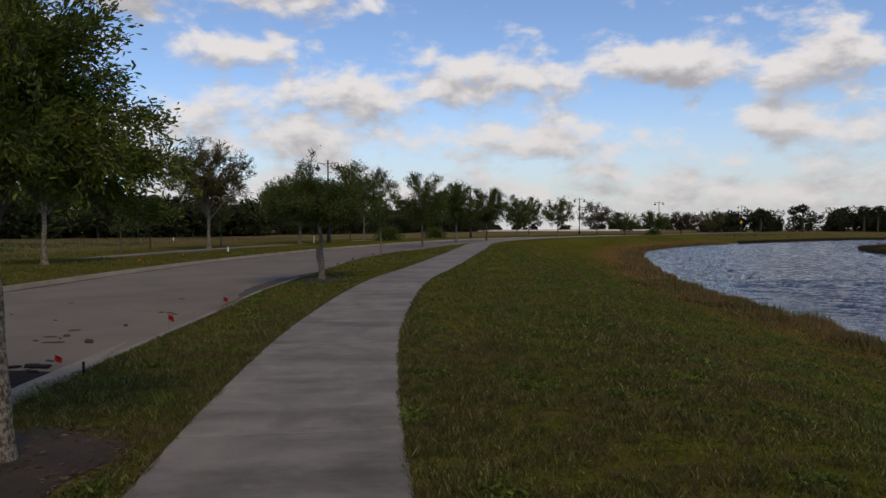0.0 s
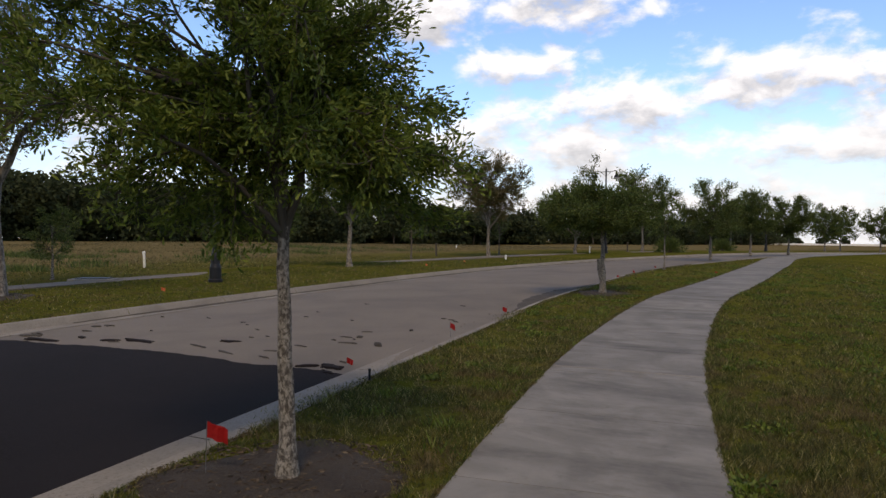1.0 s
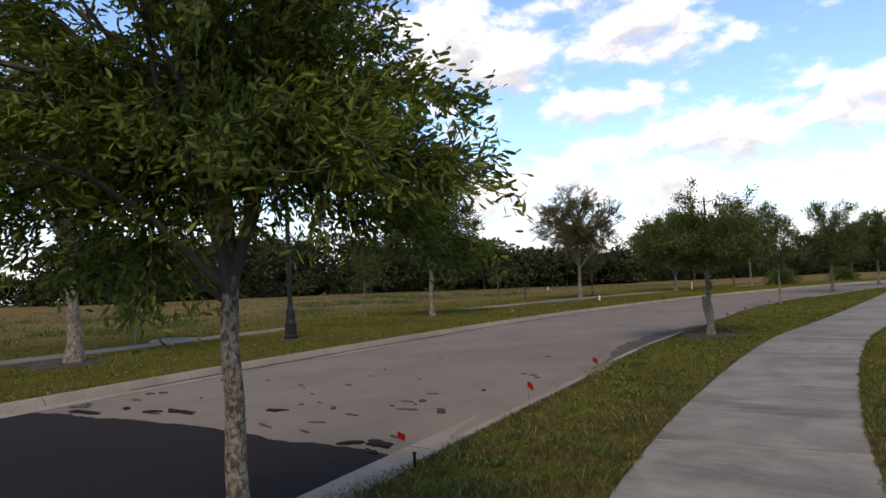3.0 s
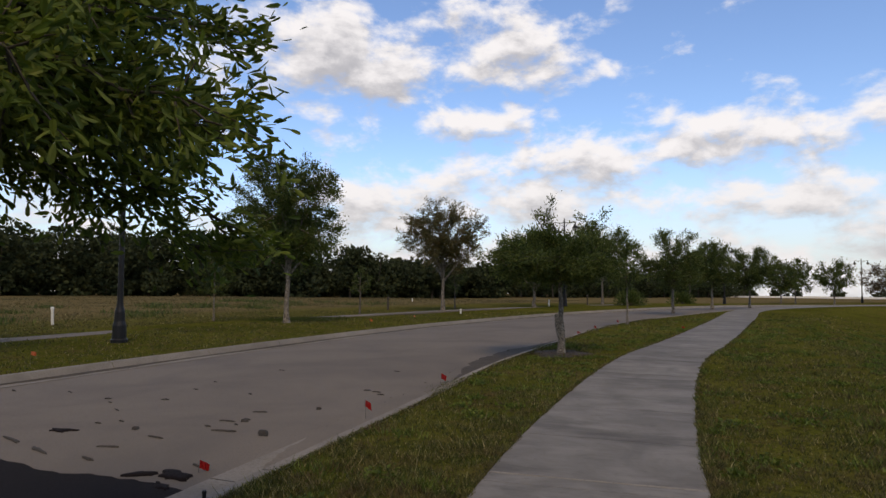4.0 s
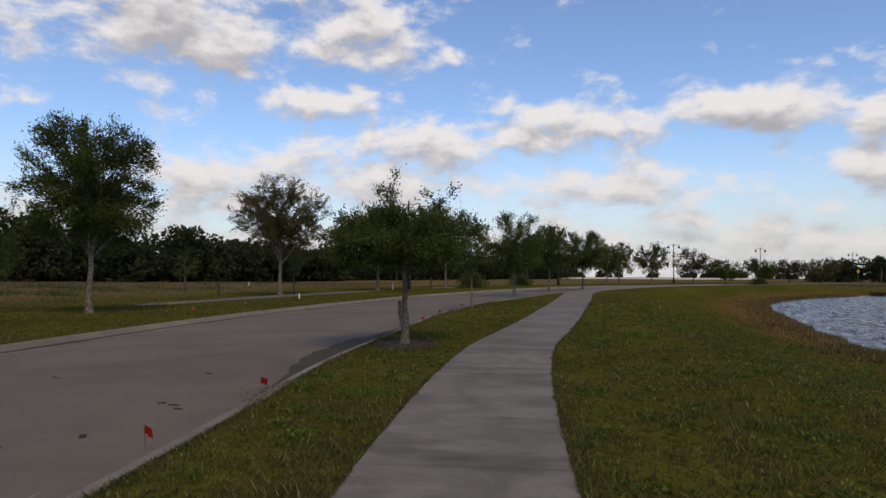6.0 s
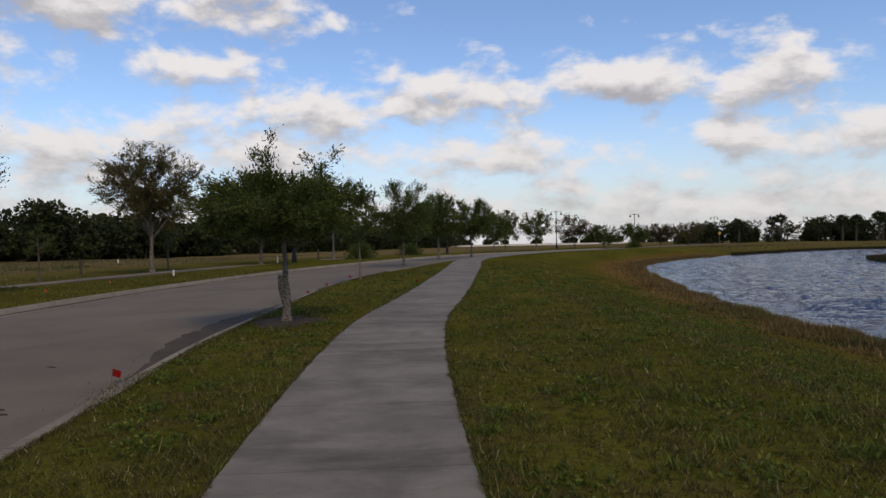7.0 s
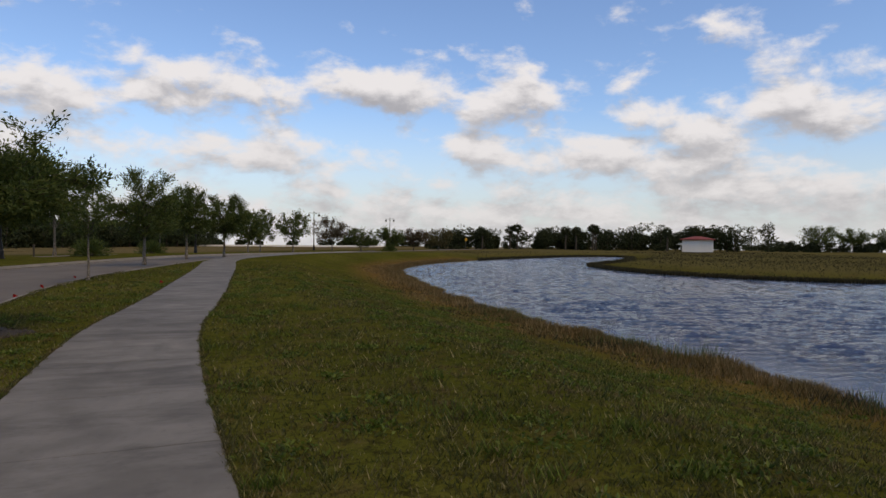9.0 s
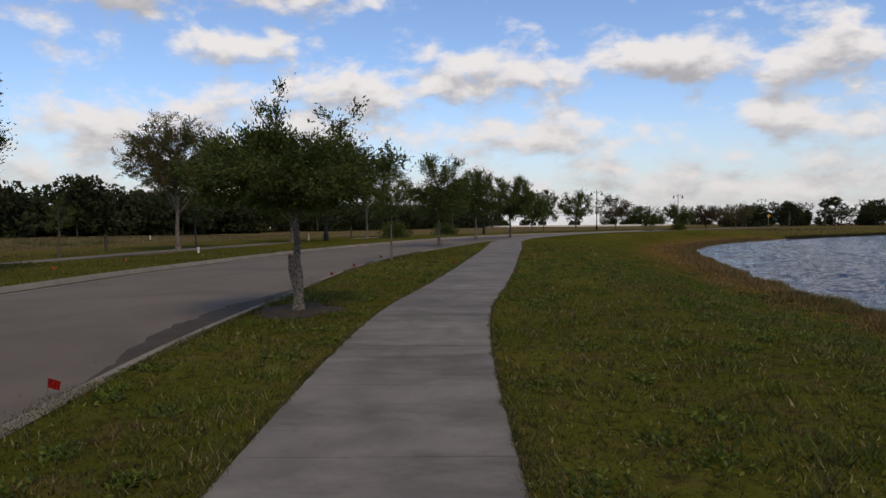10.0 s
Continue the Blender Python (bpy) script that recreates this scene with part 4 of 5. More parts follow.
RED = "small red vinyl marker flag on a wire in the verge"
ORA = "small orange vinyl marker flag on a wire in the grass"
for x, y, h, turn, mat, label, size in [(-2.6, 6.45, 0.40, 30, M_RED, RED, 0.115), (-4.2, 10.5, 0.11, 60, M_RED, RED, 0.075), (-3.95, 13.25, 0.27, -15, M_RED, RED, 0.095), (-4.22, 16.4, 0.2, 60, M_RED, RED, 0.09),
                                        (-4.15, 28.3, 0.2, 10, M_RED, RED, 0.08), (-0.95, 31.8, 0.15, 30, M_RED, RED, 0.08), (-4.12, 31.5, 0.22, -20, M_RED, RED, 0.08), (-3.95, 36.3, 0.2, 25, M_RED, RED, 0.07),
                                        (-13.1, 15.2, 0.34, 35, M_ORANGE, ORA, 0.085), (-13.3, 30.3, 0.3, 20, M_ORANGE, ORA, 0.085), (-13.2, 34.5, 0.3, -20, M_ORANGE, ORA, 0.085), (-13.6, 9.2, 0.3, 10, M_ORANGE, ORA, 0.085)]:
    make_flag(x, y, h, turn, mat, label, size)


def make_stake(name, x, y, h, r, mat, label, lean, group=""):
    root = thing(name, x, y, hz(x, y), label=label, category="stake", group=group)
    root.matrix_world = pose(x, y, hz(x, y), lean, lean * 0.6, 0)
    bm = bmesh.new()
    lathe(bm, [(r, -0.05), (r, h - r * 0.6), (r * 0.6, h)], 10)
    part("shaft", bm, mat, root, smooth=False)
    bm = bmesh.new()
    lathe(bm, [(r * 1.2, h * 0.86), (r * 1.25, h * 0.9), (r * 1.25, h * 0.96), (r * 0.8, h * 1.01)], 10)
    part("cap", bm, mat, root)


make_stake("marker_stake", -3.15, 9.42, 0.14, 0.014, M_BLACK, "short black stake at the back of the curb", 4)
for x, y, h in [(-25.2, 24.8, 0.75), (-60.0, 27.8, 0.95), (-14.3, 43.6, 0.3), (-30.0, 70.0, 0.35), (-12.4, 58.6, 0.55), (-4.0, 88.0, 0.5)]:
    make_stake("pipe_marker", x, y, h, 0.055, M_WHITE, "white plastic pipe marker standing in the grass", 5, "pipe markers")
for x, y, h in [(-20.8, 46.5, 0.9), (-11.0, 68.0, 0.9)]:
    make_stake("wooden_post", x, y, h, 0.07, M_TWIG, "short dark wooden post in the rough grass", 1, "posts")


def make_cover():
    x, y = -20.4, 18.7
    root = thing("utility_cover", x, y, hz(x, y), 28, "pale concrete utility box with a steel lid in the grass", "utility box")
    bm = bmesh.new()
    box(bm, (-0.75, -0.4, -0.1), (0.75, 0.4, 0.06), 0.02)
    part("collar", bm, M_CURB, root)
    bm = bmesh.new()
    box(bm, (-0.55, -0.25, 0.062), (0.55, 0.25, 0.085), 0.006)
    part("lid", bm, M_BLACK, root, "dark steel lid")


make_cover()


def make_banner():
    x, y = -24.4, 12.9
    root = thing("banner_pole", x, y, hz(x, y), 35, "black pole with a furled dark pennant", "pole")
    bm = bmesh.new()
    lathe(bm, [(0.12, -0.05), (0.12, 0.06), (0.055, 0.12), (0.045, 3.2), (0.07, 3.24), (0.02, 3.34)], 10)
    part("pole", bm, M_BLACK, root)
    bm = bmesh.new()
    rows = [(3.0, 0.04), (2.7, 0.16), (2.4, 0.3), (2.1, 0.42), (2.0, 0.4), (1.9, 0.2)]
    vs = [[bm.verts.new((0.05 + w * u, 0.05 * math.sin(9 * u + z * 2), z)) for u in (0, 0.25, 0.5, 0.75, 1)] for z, w in rows]
    for a, b in zip(vs, vs[1:]):
        for i in range(4):
            bm.faces.new((a[i], a[i + 1], b[i + 1], b[i]))
    bmesh.ops.solidify(bm, geom=bm.faces[:], thickness=0.012)
    part("pennant", bm, M_BLACK, root, "dark folded cloth pennant")


make_banner()


def make_sign():
    x, y = 56.0, 140.0
    root = thing("road_sign", x, y, hz(x, y), 22, "yellow diamond warning sign on a post", "sign")
    bm = bmesh.new()
    lathe(bm, [(0.04, -0.05), (0.04, 2.0)], 8)
    part("post", bm, M_WIRE, root)
    bm = bmesh.new()
    bmesh.ops.create_cube(bm, size=1, matrix=Matrix.Translation((0, -0.06, 2.1)) @ Matrix.Rotation(radians(45), 4, "Y") @ Matrix.Diagonal((0.6, 0.01, 0.6, 1)))
    part("plate", bm, M_YELLOW, root)


make_sign()


def patch(name, x, y, rx, ry, z, mat, seed, rise=0.02, rz=0.0, wob=0.25):
    """A thin uneven mound or smear lying on its ground; returns the mesh object."""
    rng = random.Random(seed)
    bm = bmesh.new()
    n = 20
    amp = [1 + rng.uniform(-wob, wob) for _ in range(n)]
    amp = [(amp[i] * (1 + 2 * (wob > 0.5)) + amp[i - 1] + amp[(i + 1) % n]) / (3 + 2 * (wob > 0.5)) for i in range(n)]
    rings = []
    for f, h in ((1.0, -0.02), (0.93, rise * 0.35), (0.6, rise * 0.8)):
        ring = []
        for i in range(n):
            a = 2 * math.pi * i / n
            px, py = rx * f * amp[i] * math.cos(a), ry * f * amp[i] * math.sin(a)
            ring.append(bm.verts.new((px, py, h + rng.uniform(0, 0.2) * rise)))
        rings.append(ring)
    for p, q in zip(rings, rings[1:]):
        for i in range(n):
            bm.faces.new((p[i], p[(i + 1) % n], q[(i + 1) % n], q[i]))
    c = bm.verts.new((0, 0, rise))
    for i in range(n):
        bm.faces.new((rings[-1][i], rings[-1][(i + 1) % n], c))
    ob = part(name, bm, mat, None, smooth=True)
    ob.matrix_world = pose(x, y, z, 0, 0, rz)
    return ob


def mulch_ring(x, y, rx, ry, seed, label, chips):
    """Bare mulch under a tree: an uneven bed with loose bark chips on it."""
    z = hz(x, y)
    root = thing("mulch_ring", x, y, z, label=label, category="mulch", group="mulch rings")
    bed = patch("bed", 0, 0, rx, ry, 0.0, M_MULCH, seed, 0.03, 0, 0.45)
    bed.parent = root
    rng = np.random.default_rng(seed)
    a, r = rng.uniform(0, 6.283, chips), np.sqrt(rng.random(chips)) * 1.08
    P = np.stack([np.cos(a) * r * rx, np.sin(a) * r * ry, 0.012 + 0.02 * np.maximum(0, 1 - r)], -1)
    D = np.stack([np.cos(a * 7.3), np.sin(a * 7.3), rng.normal(size=chips) * 0.12], -1)
    V, F = leaves(P, D, 0.05, rng, False, 0.35)
    tagged(part_np("mulch_litter", V, F, M_CHIP, root), kind="stuff")


M_CHIP = leafy("bark_chips", (0.03, 0.02, 0.013), (0.06, 0.042, 0.028), (0.14, 0.105, 0.07), 0.0, 0.9)
mulch_ring(-2.1, 6.5, 0.85, 0.95, 1, "ragged ring of dark bare mulch round the oak trunk", 2600)
mulch_ring(-3.2, 21.4, 0.7, 0.8, 2, "ragged ring of dark bare mulch round the oak trunk", 900)
mulch_ring(-18.0, 14.0, 1.3, 1.3, 3, "ring of old mulch round the pale tree", 900)

# dark asphalt smears left on the unpaved road
rs = random.Random(9)
for i, (x, y, rx, ry, rz) in enumerate([(-4.3, 10.3, 0.2, 0.1, -8), (-4.62, 10.22, 0.14, 0.06, 25), (-4.15, 10.0, 0.12, 0.05, -30), (-8.4, 10.7, 0.3, 0.09, -6), (-8.9, 10.55, 0.16, 0.06, 20), (-10.2, 10.2, 0.4, 0.08, 3), (-9.7, 10.6, 0.14, 0.05, -15), (-7.0, 11.2, 0.2, 0.08, 12)]):
    zr = ROAD_Z - FAR_DROP * (-4 - x) / 8 + 0.06 * (1 - (2 * (x - float(far_curb(y))) / float(near_curb(y) - far_curb(y)) - 1) ** 2)
    tagged(patch("asphalt_smear", x, y, rx, ry, zr, M_ASPHALT, 60 + i, 0.014, rz, 0.85), "ragged dark strip of spilled asphalt on the road", "smear", "asphalt smears")
M_SMEAR = speckled("dried_smear", (0.032, 0.028, 0.025), (0.05, 0.044, 0.038), (0.075, 0.066, 0.056), 3.0, 40.0, 0.95)
for i in range(40):
    u = rs.random()
    x = -4.3 - 7.0 * rs.random()
    y = 10.4 + (6.0 * u * u if i < 32 else 14 * u)
    s = rs.uniform(0.03, 0.12) * (1.2 if y < 11.5 else 0.6)
    zr = ROAD_Z - FAR_DROP * (-4 - x) / 8 + 0.06 * (1 - (2 * (x - float(far_curb(y))) / float(near_curb(y) - far_curb(y)) - 1) ** 2)
    tagged(patch("asphalt_smear", x, y, s * rs.uniform(0.8, 2.0), s * rs.uniform(0.16, 0.34), zr, M_SMEAR, 100 + i, 0.012, rs.uniform(-25, 25), 0.85), "thin dark smear of spilled asphalt on the road", "smear", "asphalt smears")
for i, (x, y, r) in enumerate([(-4.63, 12.0, 0.085), (-5.3, 12.5, 0.05), (-4.9, 13.6, 0.045), (-6.2, 11.6, 0.06)]):
    zr = ROAD_Z - FAR_DROP * (-4 - x) / 8 + 0.06 * (1 - (2 * (x - float(far_curb(y))) / float(near_curb(y) - far_curb(y)) - 1) ** 2)
    tagged(patch("dirt_clod", x, y, r, r * 0.7, zr, M_SMEAR, 160 + i, r * 0.55, 30 * i, 0.5), "flat dark clod of dirt lying on the road", "clod", "dirt clods")
M_GUTTER_DARK = speckled("gutter_layer", (0.040, 0.031, 0.022), (0.062, 0.050, 0.037), (0.09, 0.074, 0.056), 2.0, 30.0, 0.95)


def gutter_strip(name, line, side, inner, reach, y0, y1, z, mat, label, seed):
    """A thin layer, such as loose fines, lying in a gutter; reach(y): how far it spreads on to the road."""
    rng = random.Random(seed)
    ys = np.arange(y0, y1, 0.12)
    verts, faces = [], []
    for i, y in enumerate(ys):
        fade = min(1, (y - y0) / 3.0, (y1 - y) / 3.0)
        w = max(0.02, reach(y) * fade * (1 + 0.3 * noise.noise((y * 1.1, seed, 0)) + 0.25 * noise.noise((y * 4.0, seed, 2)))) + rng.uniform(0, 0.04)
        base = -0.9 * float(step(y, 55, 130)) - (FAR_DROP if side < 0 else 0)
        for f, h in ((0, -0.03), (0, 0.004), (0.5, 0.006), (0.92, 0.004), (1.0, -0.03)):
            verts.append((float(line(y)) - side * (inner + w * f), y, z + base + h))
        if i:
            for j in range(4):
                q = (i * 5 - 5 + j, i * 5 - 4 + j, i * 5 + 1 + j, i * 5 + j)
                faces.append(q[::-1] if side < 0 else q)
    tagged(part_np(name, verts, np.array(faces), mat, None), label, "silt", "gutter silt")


gutter_strip("gutter_layer", near_curb, 1, 0.05, lambda y: 0.55 + 0.07 * math.sin(y * 0.7), 10.1, 52, ROAD_Z + 0.012, M_ROAD, "grey road fines washed over the gutter", 3)
# dark strip that spreads farthest on to the road near y = 21.5
gutter_strip("gutter_layer", near_curb, 1, 0.03, lambda y: 0.2 + 0.6 * math.exp(-((y - 21.5) / 3.2) ** 2), 15.5, 29, ROAD_Z + 0.02, M_GUTTER_DARK, "dark ragged strip along the gutter, widest beside the leaning oak", 4)
gutter_strip("gutter_layer", far_curb, -1, 0.03, lambda y: 0.16 + 0.08 * math.sin(y * 0.9), 12, 60, ROAD_Z + 0.012, M_GUTTER_DARK, "thin dark silt along the foot of the far curb", 5)


# ---- grass and reeds ----
def blades(P, H, W, rng, lean=0.45):
    n = len(P)
    a = rng.uniform(0, 2 * math.pi, n)
    S = np.stack([np.cos(a), np.sin(a), np.zeros(n)], -1) * (W / 2)[:, None]
    b = rng.uniform(0, 2 * math.pi, n)
    T = np.stack([np.cos(b) * lean, np.sin(b) * lean, np.ones(n)], -1) * rng.uniform(0.6, 1.0, (n, 1)) * H[:, None]
    V = np.stack([P - S, P + S, P + T], 1).reshape(-1, 3)
    return V, np.arange(n * 3).reshape(n, 3)


def on_grass(x, y):
    near = (x > near_curb(y) + 0.235) & (np.abs(x - walk_mid(y)) > WALK_HALF + 0.012)
    far = (x < far_curb(y) - 0.235) & (np.abs(x - far_curb(y) + 7.6) > 0.74)
    ok = near | far
    for mx, my, r in ((-2.05, 6.45, 0.8), (-3.2, 21.4, 0.6)):
        ok &= np.hypot(x - mx, y - my) > r
    return ok & (lake_distance(x, y) > 0.2)


def make_grass():
    rng = np.random.default_rng(31)
    n = 1050000
    sy = rng.uniform(2.5, 10.8, n)
    r = np.exp(rng.uniform(math.log(1.1), math.log(42), n))
    a = rng.uniform(-0.35, math.pi + 0.2, n)
    x, y = walk_mid(sy) + r * np.cos(a), sy + r * np.sin(a)
    clump = np.sin(x * 3.1 + 1.7 * np.sin(y * 2.3)) * np.sin(y * 2.7 + 1.3 * np.sin(x * 1.9))
    fine = np.sin(x * 9.3 + 2.1 * np.sin(y * 4.1)) * np.sin(y * 8.7 + 1.9 * np.sin(x * 5.3))
    clump = 0.55 * clump + 0.6 * fine
    keep = on_grass(x, y) & (rng.uniform(-1.9, 1.0, n) < clump)
    x, y, r, clump = x[keep], y[keep], r[keep], clump[keep]
    big = rng.random(len(x)) < 0.04
    H = rng.uniform(0.022, 0.075, len(x)) * (1 + 0.6 * clump) * np.where(big, 1.8, 1.0)
    W = 0.0055 + 0.0012 * r
    P = np.stack([x, y, height(x, y) - 0.006], -1)
    V, F = blades(P, H, W, rng, 0.7)
    ob = part_np("grass", V, F, M_GRASS, None)
    tagged(ob, "short patchy green and straw-coloured lawn grass", "grass", kind="stuff")
    # broader weeds standing above the lawn
    m = 420
    wx, wy = rng.uniform(-3.6, 9.5, m), rng.uniform(6, 34, m)
    k = on_grass(wx, wy) & (rng.random(m) < 0.5)
    wx, wy = wx[k], wy[k]
    wide = np.repeat(rng.uniform(0.05, 0.17, len(wx)), 110)
    cx = np.repeat(wx, 110) + rng.normal(size=len(wide)) * wide
    cy = np.repeat(wy, 110) + rng.normal(size=len(wide)) * wide
    k = on_grass(cx, cy)
    cx, cy, wide = cx[k], cy[k], wide[k]
    P = np.stack([cx, cy, height(cx, cy) + rng.uniform(0, 0.03, len(cx))], -1)
    D = rng.normal(size=P.shape) * [1, 1, 0.35] + [0, 0, 0.45]
    V, F = leaves(P, D, 0.055, rng, False, 0.5)
    tagged(part_np("weeds", V, F, M_LEAF, None), "low clumps of darker broad-leaved weeds in the lawn", "weeds", kind="stuff")
    # coarse dark tussocks
    m = 260
    tx, ty = rng.uniform(-3.5, 10.5, m), rng.uniform(7, 42, m)
    wide = np.repeat(rng.uniform(0.08, 0.26, m), 90)
    cx = np.repeat(tx, 90) + rng.normal(size=len(wide)) * wide
    cy = np.repeat(ty, 90) + rng.normal(size=len(wide)) * wide * 0.7
    k = on_grass(cx, cy)
    cx, cy = cx[k], cy[k]
    V, F = blades(np.stack([cx, cy, height(cx, cy) - 0.01], -1), rng.uniform(0.06, 0.16, len(cx)), np.full(len(cx), 0.016), rng, 0.7)
    tagged(part_np("tussocks", V, F, M_LEAF, None), "coarse dark green tussocks scattered over the lawn", "grass", kind="stuff")
    # ragged grass growing over the edges of the path and curb
    t = rng.uniform(3, 40, 70000)
    side = rng.choice([-1.0, 1.0, 2.0], len(t))
    ex = np.where(side == 2.0, near_curb(t) + 0.26 - np.abs(rng.normal(size=len(t))) * 0.08 * (0.25 + np.maximum(0, np.sin(t * 1.3) * np.sin(t * 0.47 + 1)) * 1.6), walk_mid(t) + side * (WALK_HALF + 0.012 + rng.normal(size=len(t)) * 0.013 + 0.022 * np.sin(t * 5) * np.sin(t * 1.7) + 0.012 * np.sin(t * 13)))
    P = np.stack([ex, t, np.where(side == 2.0, 0.008, 0.004)], -1)
    V, F = blades(P, rng.uniform(0.015, 0.042, len(t)), np.full(len(t), 0.008), rng, 0.9)
    tagged(part_np("edge_grass", V, F, M_GRASS, None), "ragged grass creeping over the concrete edges", "grass", kind="stuff")


make_grass()


M_STRAW = leafy("dry_straw", (0.06, 0.056, 0.022), (0.14, 0.11, 0.048), (0.24, 0.19, 0.095), 0.25, 0.9)
M_ROUGH = leafy("rough_grass", (0.026, 0.026, 0.010), (0.046, 0.040, 0.016), (0.074, 0.060, 0.028), 0.2, 0.9)


def make_reeds():
    rng = np.random.default_rng(33)
    n = 260000
    i = rng.integers(0, len(LAKE_RING), n)
    u = rng.random((n, 1))
    A, B = LAKE_RING[i], np.roll(LAKE_RING, -1, 0)[i]
    p = A + (B - A) * u + rng.normal(size=(n, 2)) * 0.5
    d = lake_distance(p[:, 0], p[:, 1])
    p0, d0 = p, d
    near = (p[:, 0] < 32) & (p[:, 1] > 4) & (p[:, 1] < 80)
    tuft = np.sin(p[:, 1] * 1.9 + np.sin(p[:, 0] * 2.0)) * np.sin(p[:, 1] * 0.63 + 1)
    keep = near & (d > -0.45) & (d < 1.5) & (rng.uniform(-1.1, 1, n) < tuft + 0.25)
    p, tuft = p[keep], tuft[keep]
    P = np.stack([p[:, 0], p[:, 1], np.maximum(height(p[:, 0], p[:, 1]), WATER_Z - 0.1) - 0.02], -1)
    dist = np.hypot(p[:, 0], p[:, 1] - 8)
    V, F = blades(P, rng.uniform(0.12, 0.32, len(p)) * (1 + 0.45 * tuft), 0.008 + 0.0009 * dist, rng, 0.35)
    tagged(part_np("reeds", V, F, M_REED, None), "brown and green reeds fringing the lake shore", "reeds", kind="stuff")
    # dark rushes round the point of land across the water
    spit = (rng.random(n) < 0.6) & (p0[:, 0] > 33) & (p0[:, 1] > 25) & (d0 > -0.4) & (d0 < 0.9)
    q = p0[spit]
    V, F = blades(np.stack([q[:, 0], q[:, 1], np.maximum(height(q[:, 0], q[:, 1]), WATER_Z) - 0.02], -1), rng.uniform(0.15, 0.4, len(q)), np.full(len(q), 0.07), rng, 0.4)
    tagged(part_np("rushes", V, F, M_ROUGH, None), "dark rushes fringing the far point of land", "reeds", kind="stuff")
    # rough brown grass over that point of land
    q = np.stack([rng.uniform(34, 90, 30000), rng.uniform(26, 100, 30000)], -1)
    q = q[lake_distance(q[:, 0], q[:, 1]) > 0.5]
    V, F = blades(np.stack([q[:, 0], q[:, 1], height(q[:, 0], q[:, 1]) - 0.02], -1), rng.uniform(0.08, 0.25, len(q)), np.full(len(q), 0.07), rng, 0.8)
    tagged(part_np("rough_grass", V, F, M_ROUGH, None), "rough brown grass on the far point of land", "grass", kind="stuff")
    # rusty and straw-coloured growth on the low bank
    m = 150000
    i = rng.integers(0, len(LAKE_RING), m)
    A, B = LAKE_RING[i], np.roll(LAKE_RING, -1, 0)[i]
    q = A + (B - A) * rng.random((m, 1)) + rng.normal(size=(m, 2)) * 1.5
    q = q[(q[:, 0] < 32) & (q[:, 1] > 6) & (q[:, 1] < 82)]
    x, y = q[:, 0], q[:, 1]
    dd = lake_distance(x, y)
    lump = np.sin(x * 1.7 + 1.3 * np.sin(y * 0.9)) * np.sin(y * 1.3 + 1.1 * np.sin(x * 0.8))
    k = (dd > 0.1) & (dd < 2.0 + 2.2 * step(y, 28, 48) + 0.7 * lump) & (rng.uniform(-1.2, 1, len(x)) < lump + 0.35)
    x, y, dd, lump = x[k], y[k], dd[k], lump[k]
    V, F = blades(np.stack([x, y, height(x, y) - 0.02], -1), rng.uniform(0.08, 0.24, len(x)) * (1.15 + 0.5 * lump) * (1.1 - 0.2 * dd), 0.014 + 0.0006 * y, rng, 0.55)
    dark = (np.sin(y * 0.8 + 2.0) + np.sin(y * 2.1 + x) + rng.normal(size=len(y)) * 0.5 > 0.6) & (y < 45)
    for name, pick, mat, text in (("bank_grass", ~dark, M_REED, "rusty brown seed grass on the low bank"), ("bank_weeds", dark, M_ROUGH, "dark matted weeds on the low bank")):
        n_pick = int(pick.sum())
        tagged(part_np(name, V.reshape(-1, 3, 3)[pick].reshape(-1, 3), np.arange(n_pick * 3).reshape(-1, 3), mat, None), text, "grass", kind="stuff")
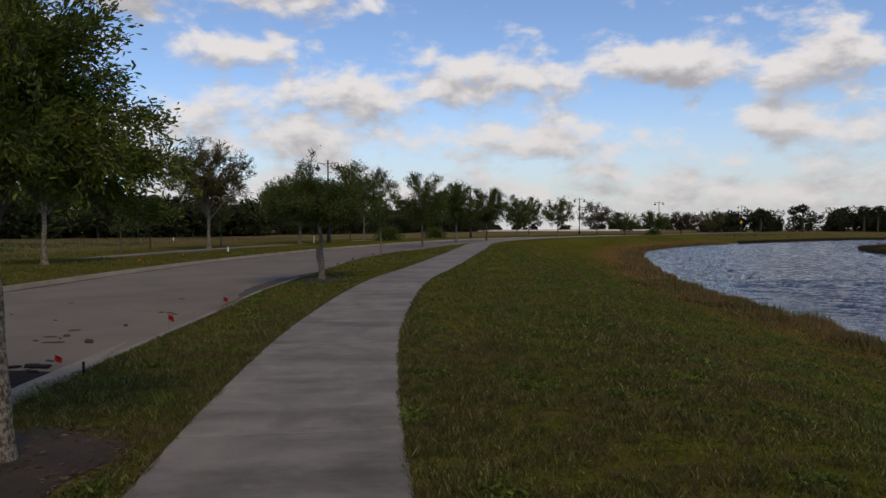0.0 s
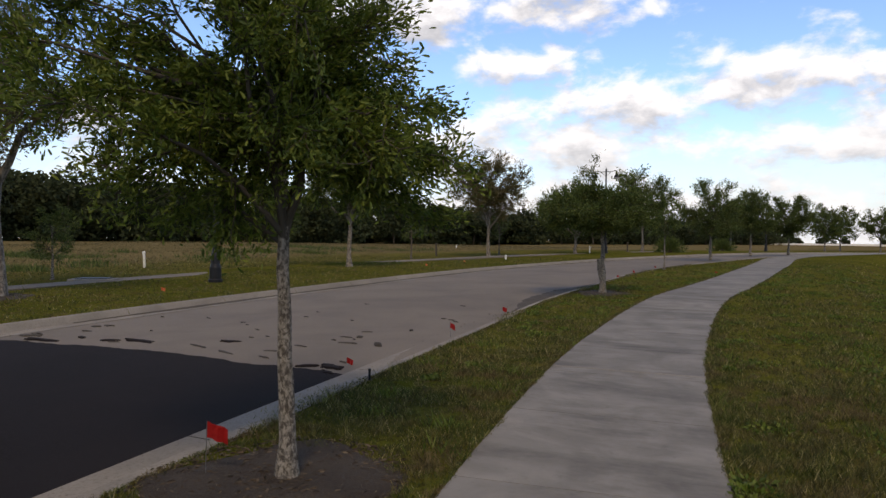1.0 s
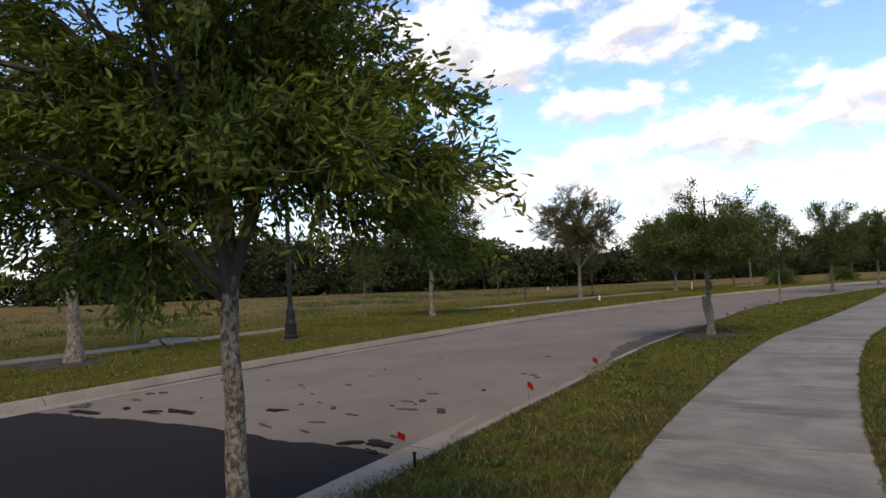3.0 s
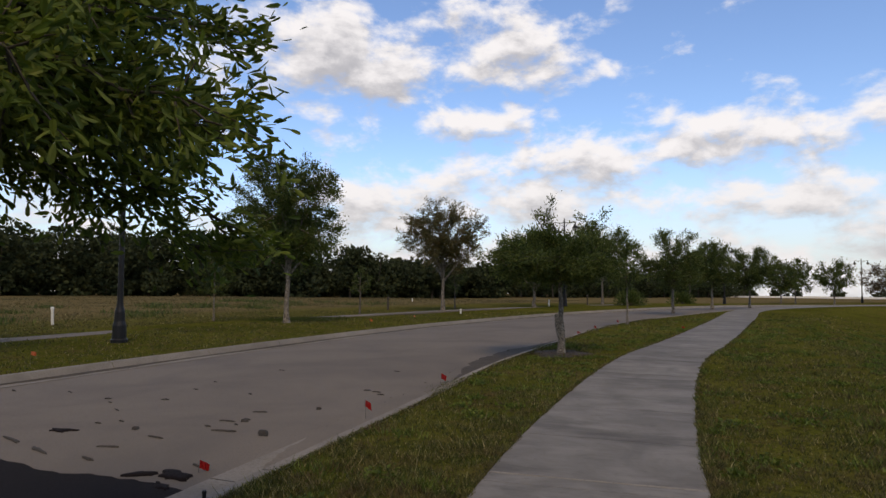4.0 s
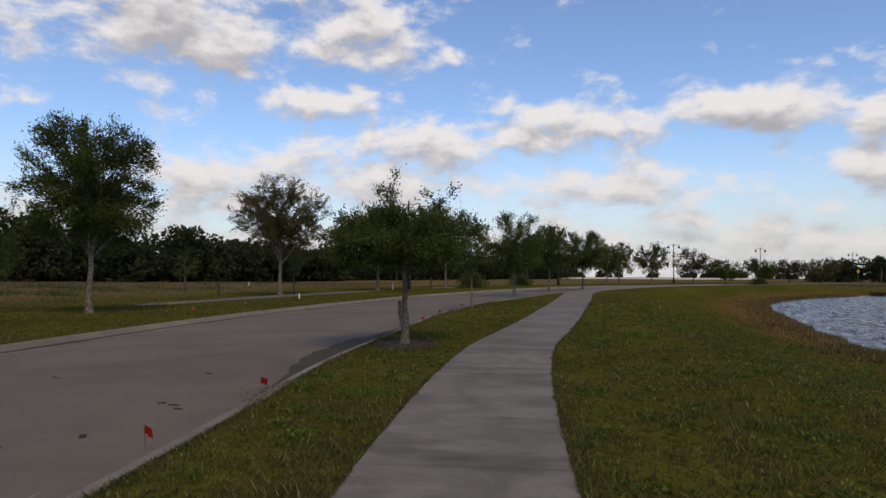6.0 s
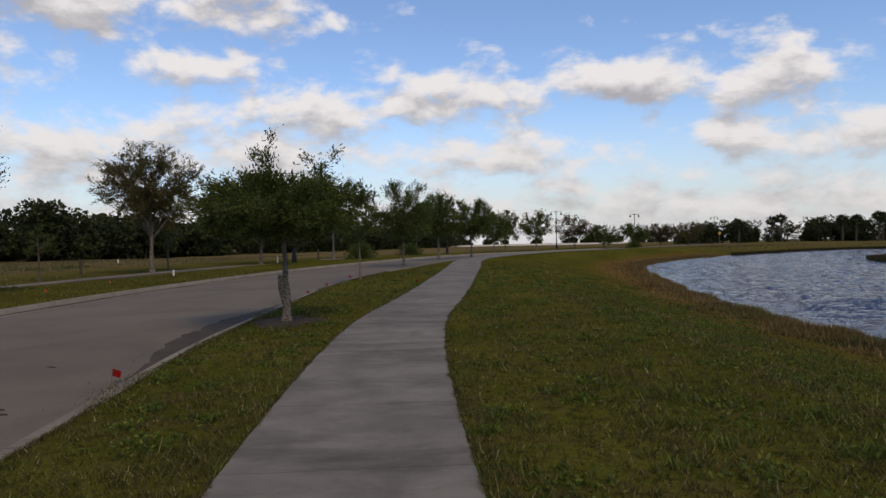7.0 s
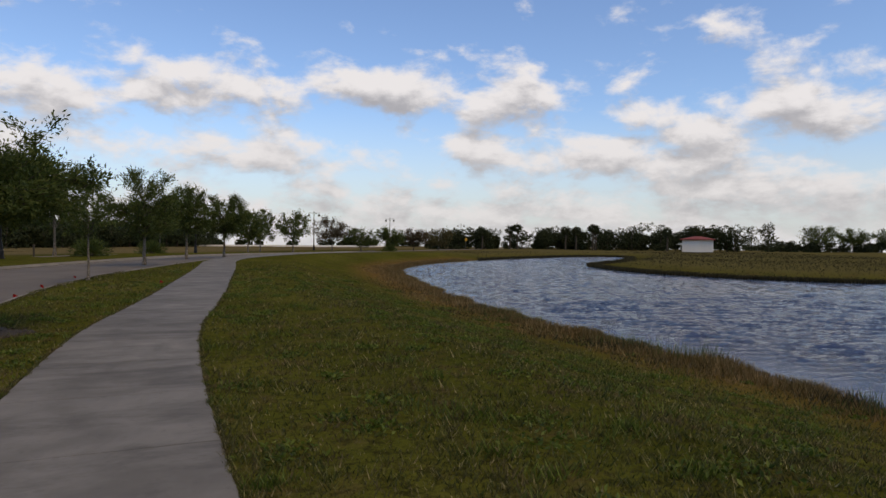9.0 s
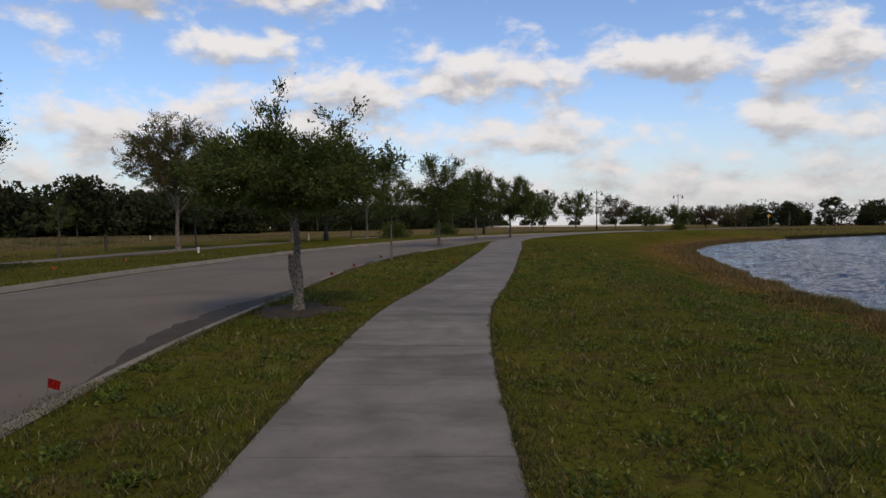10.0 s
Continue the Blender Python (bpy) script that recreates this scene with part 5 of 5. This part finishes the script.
    # taller green reeds where the bank is nearest
    g = (p[:, 1] < 34) & (rng.random(len(p)) < 0.32) & (np.sin(p[:, 1] * 2.7 + 1) + np.sin(p[:, 1] * 0.9) > 0.3)
    q = P[g] + np.concatenate([rng.normal(size=(g.sum(), 2)) * 0.15, np.zeros((g.sum(), 1))], 1)
    V, F = blades(q, rng.uniform(0.2, 0.46, len(q)) * (1 + 0.3 * tuft[g]) * (1 + 0.6 * step(24 - q[:, 1], 0, 4)), np.full(len(q), 0.016), rng, 0.3)
    tagged(part_np("green_reeds", V, F, M_LEAF_FAR, None), "tall dark green reeds at the water's edge", "reeds", kind="stuff")
    # long grass of the dry field
    m = 90000
    x, y = rng.uniform(-75, -19, m), rng.uniform(4, 110, m)
    k = (x < far_curb(y) - 9.5) & (rng.uniform(-1, 1, m) < np.sin(x * 0.35 + 2 * np.sin(y * 0.2)) * np.sin(y * 0.3) + 0.5)
    x, y = x[k], y[k]
    P = np.stack([x, y, height(x, y) - 0.02], -1)
    fresh = (far_curb(y) - x) < 17
    V, F = blades(P[fresh], rng.uniform(0.05, 0.14, fresh.sum()), np.full(fresh.sum(), 0.03), rng, 0.9)
    tagged(part_np("field_edge_grass", V, F, M_GRASS, None), "rough green grass at the edge of the field", "grass", kind="stuff")
    cx, cy = rng.uniform(-46, -27, 60), rng.uniform(10, 60, 60)
    q = np.stack([np.repeat(cx, 160) + rng.normal(size=9600) * 0.9, np.repeat(cy, 160) + rng.normal(size=9600) * 0.5], -1)
    V, F = blades(np.stack([q[:, 0], q[:, 1], height(q[:, 0], q[:, 1]) - 0.02], -1), rng.uniform(0.15, 0.5, 9600), np.full(9600, 0.05), rng, 0.5)
    tagged(part_np("field_weeds", V, F, M_LEAF_FAR, None), "dark clumps of weeds standing in the dry field", "weeds", kind="stuff")
    P, x = P[~fresh], x[~fresh]
    V, F = blades(P, rng.uniform(0.08, 0.22, len(x)), np.full(len(x), 0.05), rng, 0.9)
    tagged(part_np("field_grass", V, F, M_STRAW, None), "long dry straw-coloured grass of the open field", "grass", kind="stuff")


make_reeds()
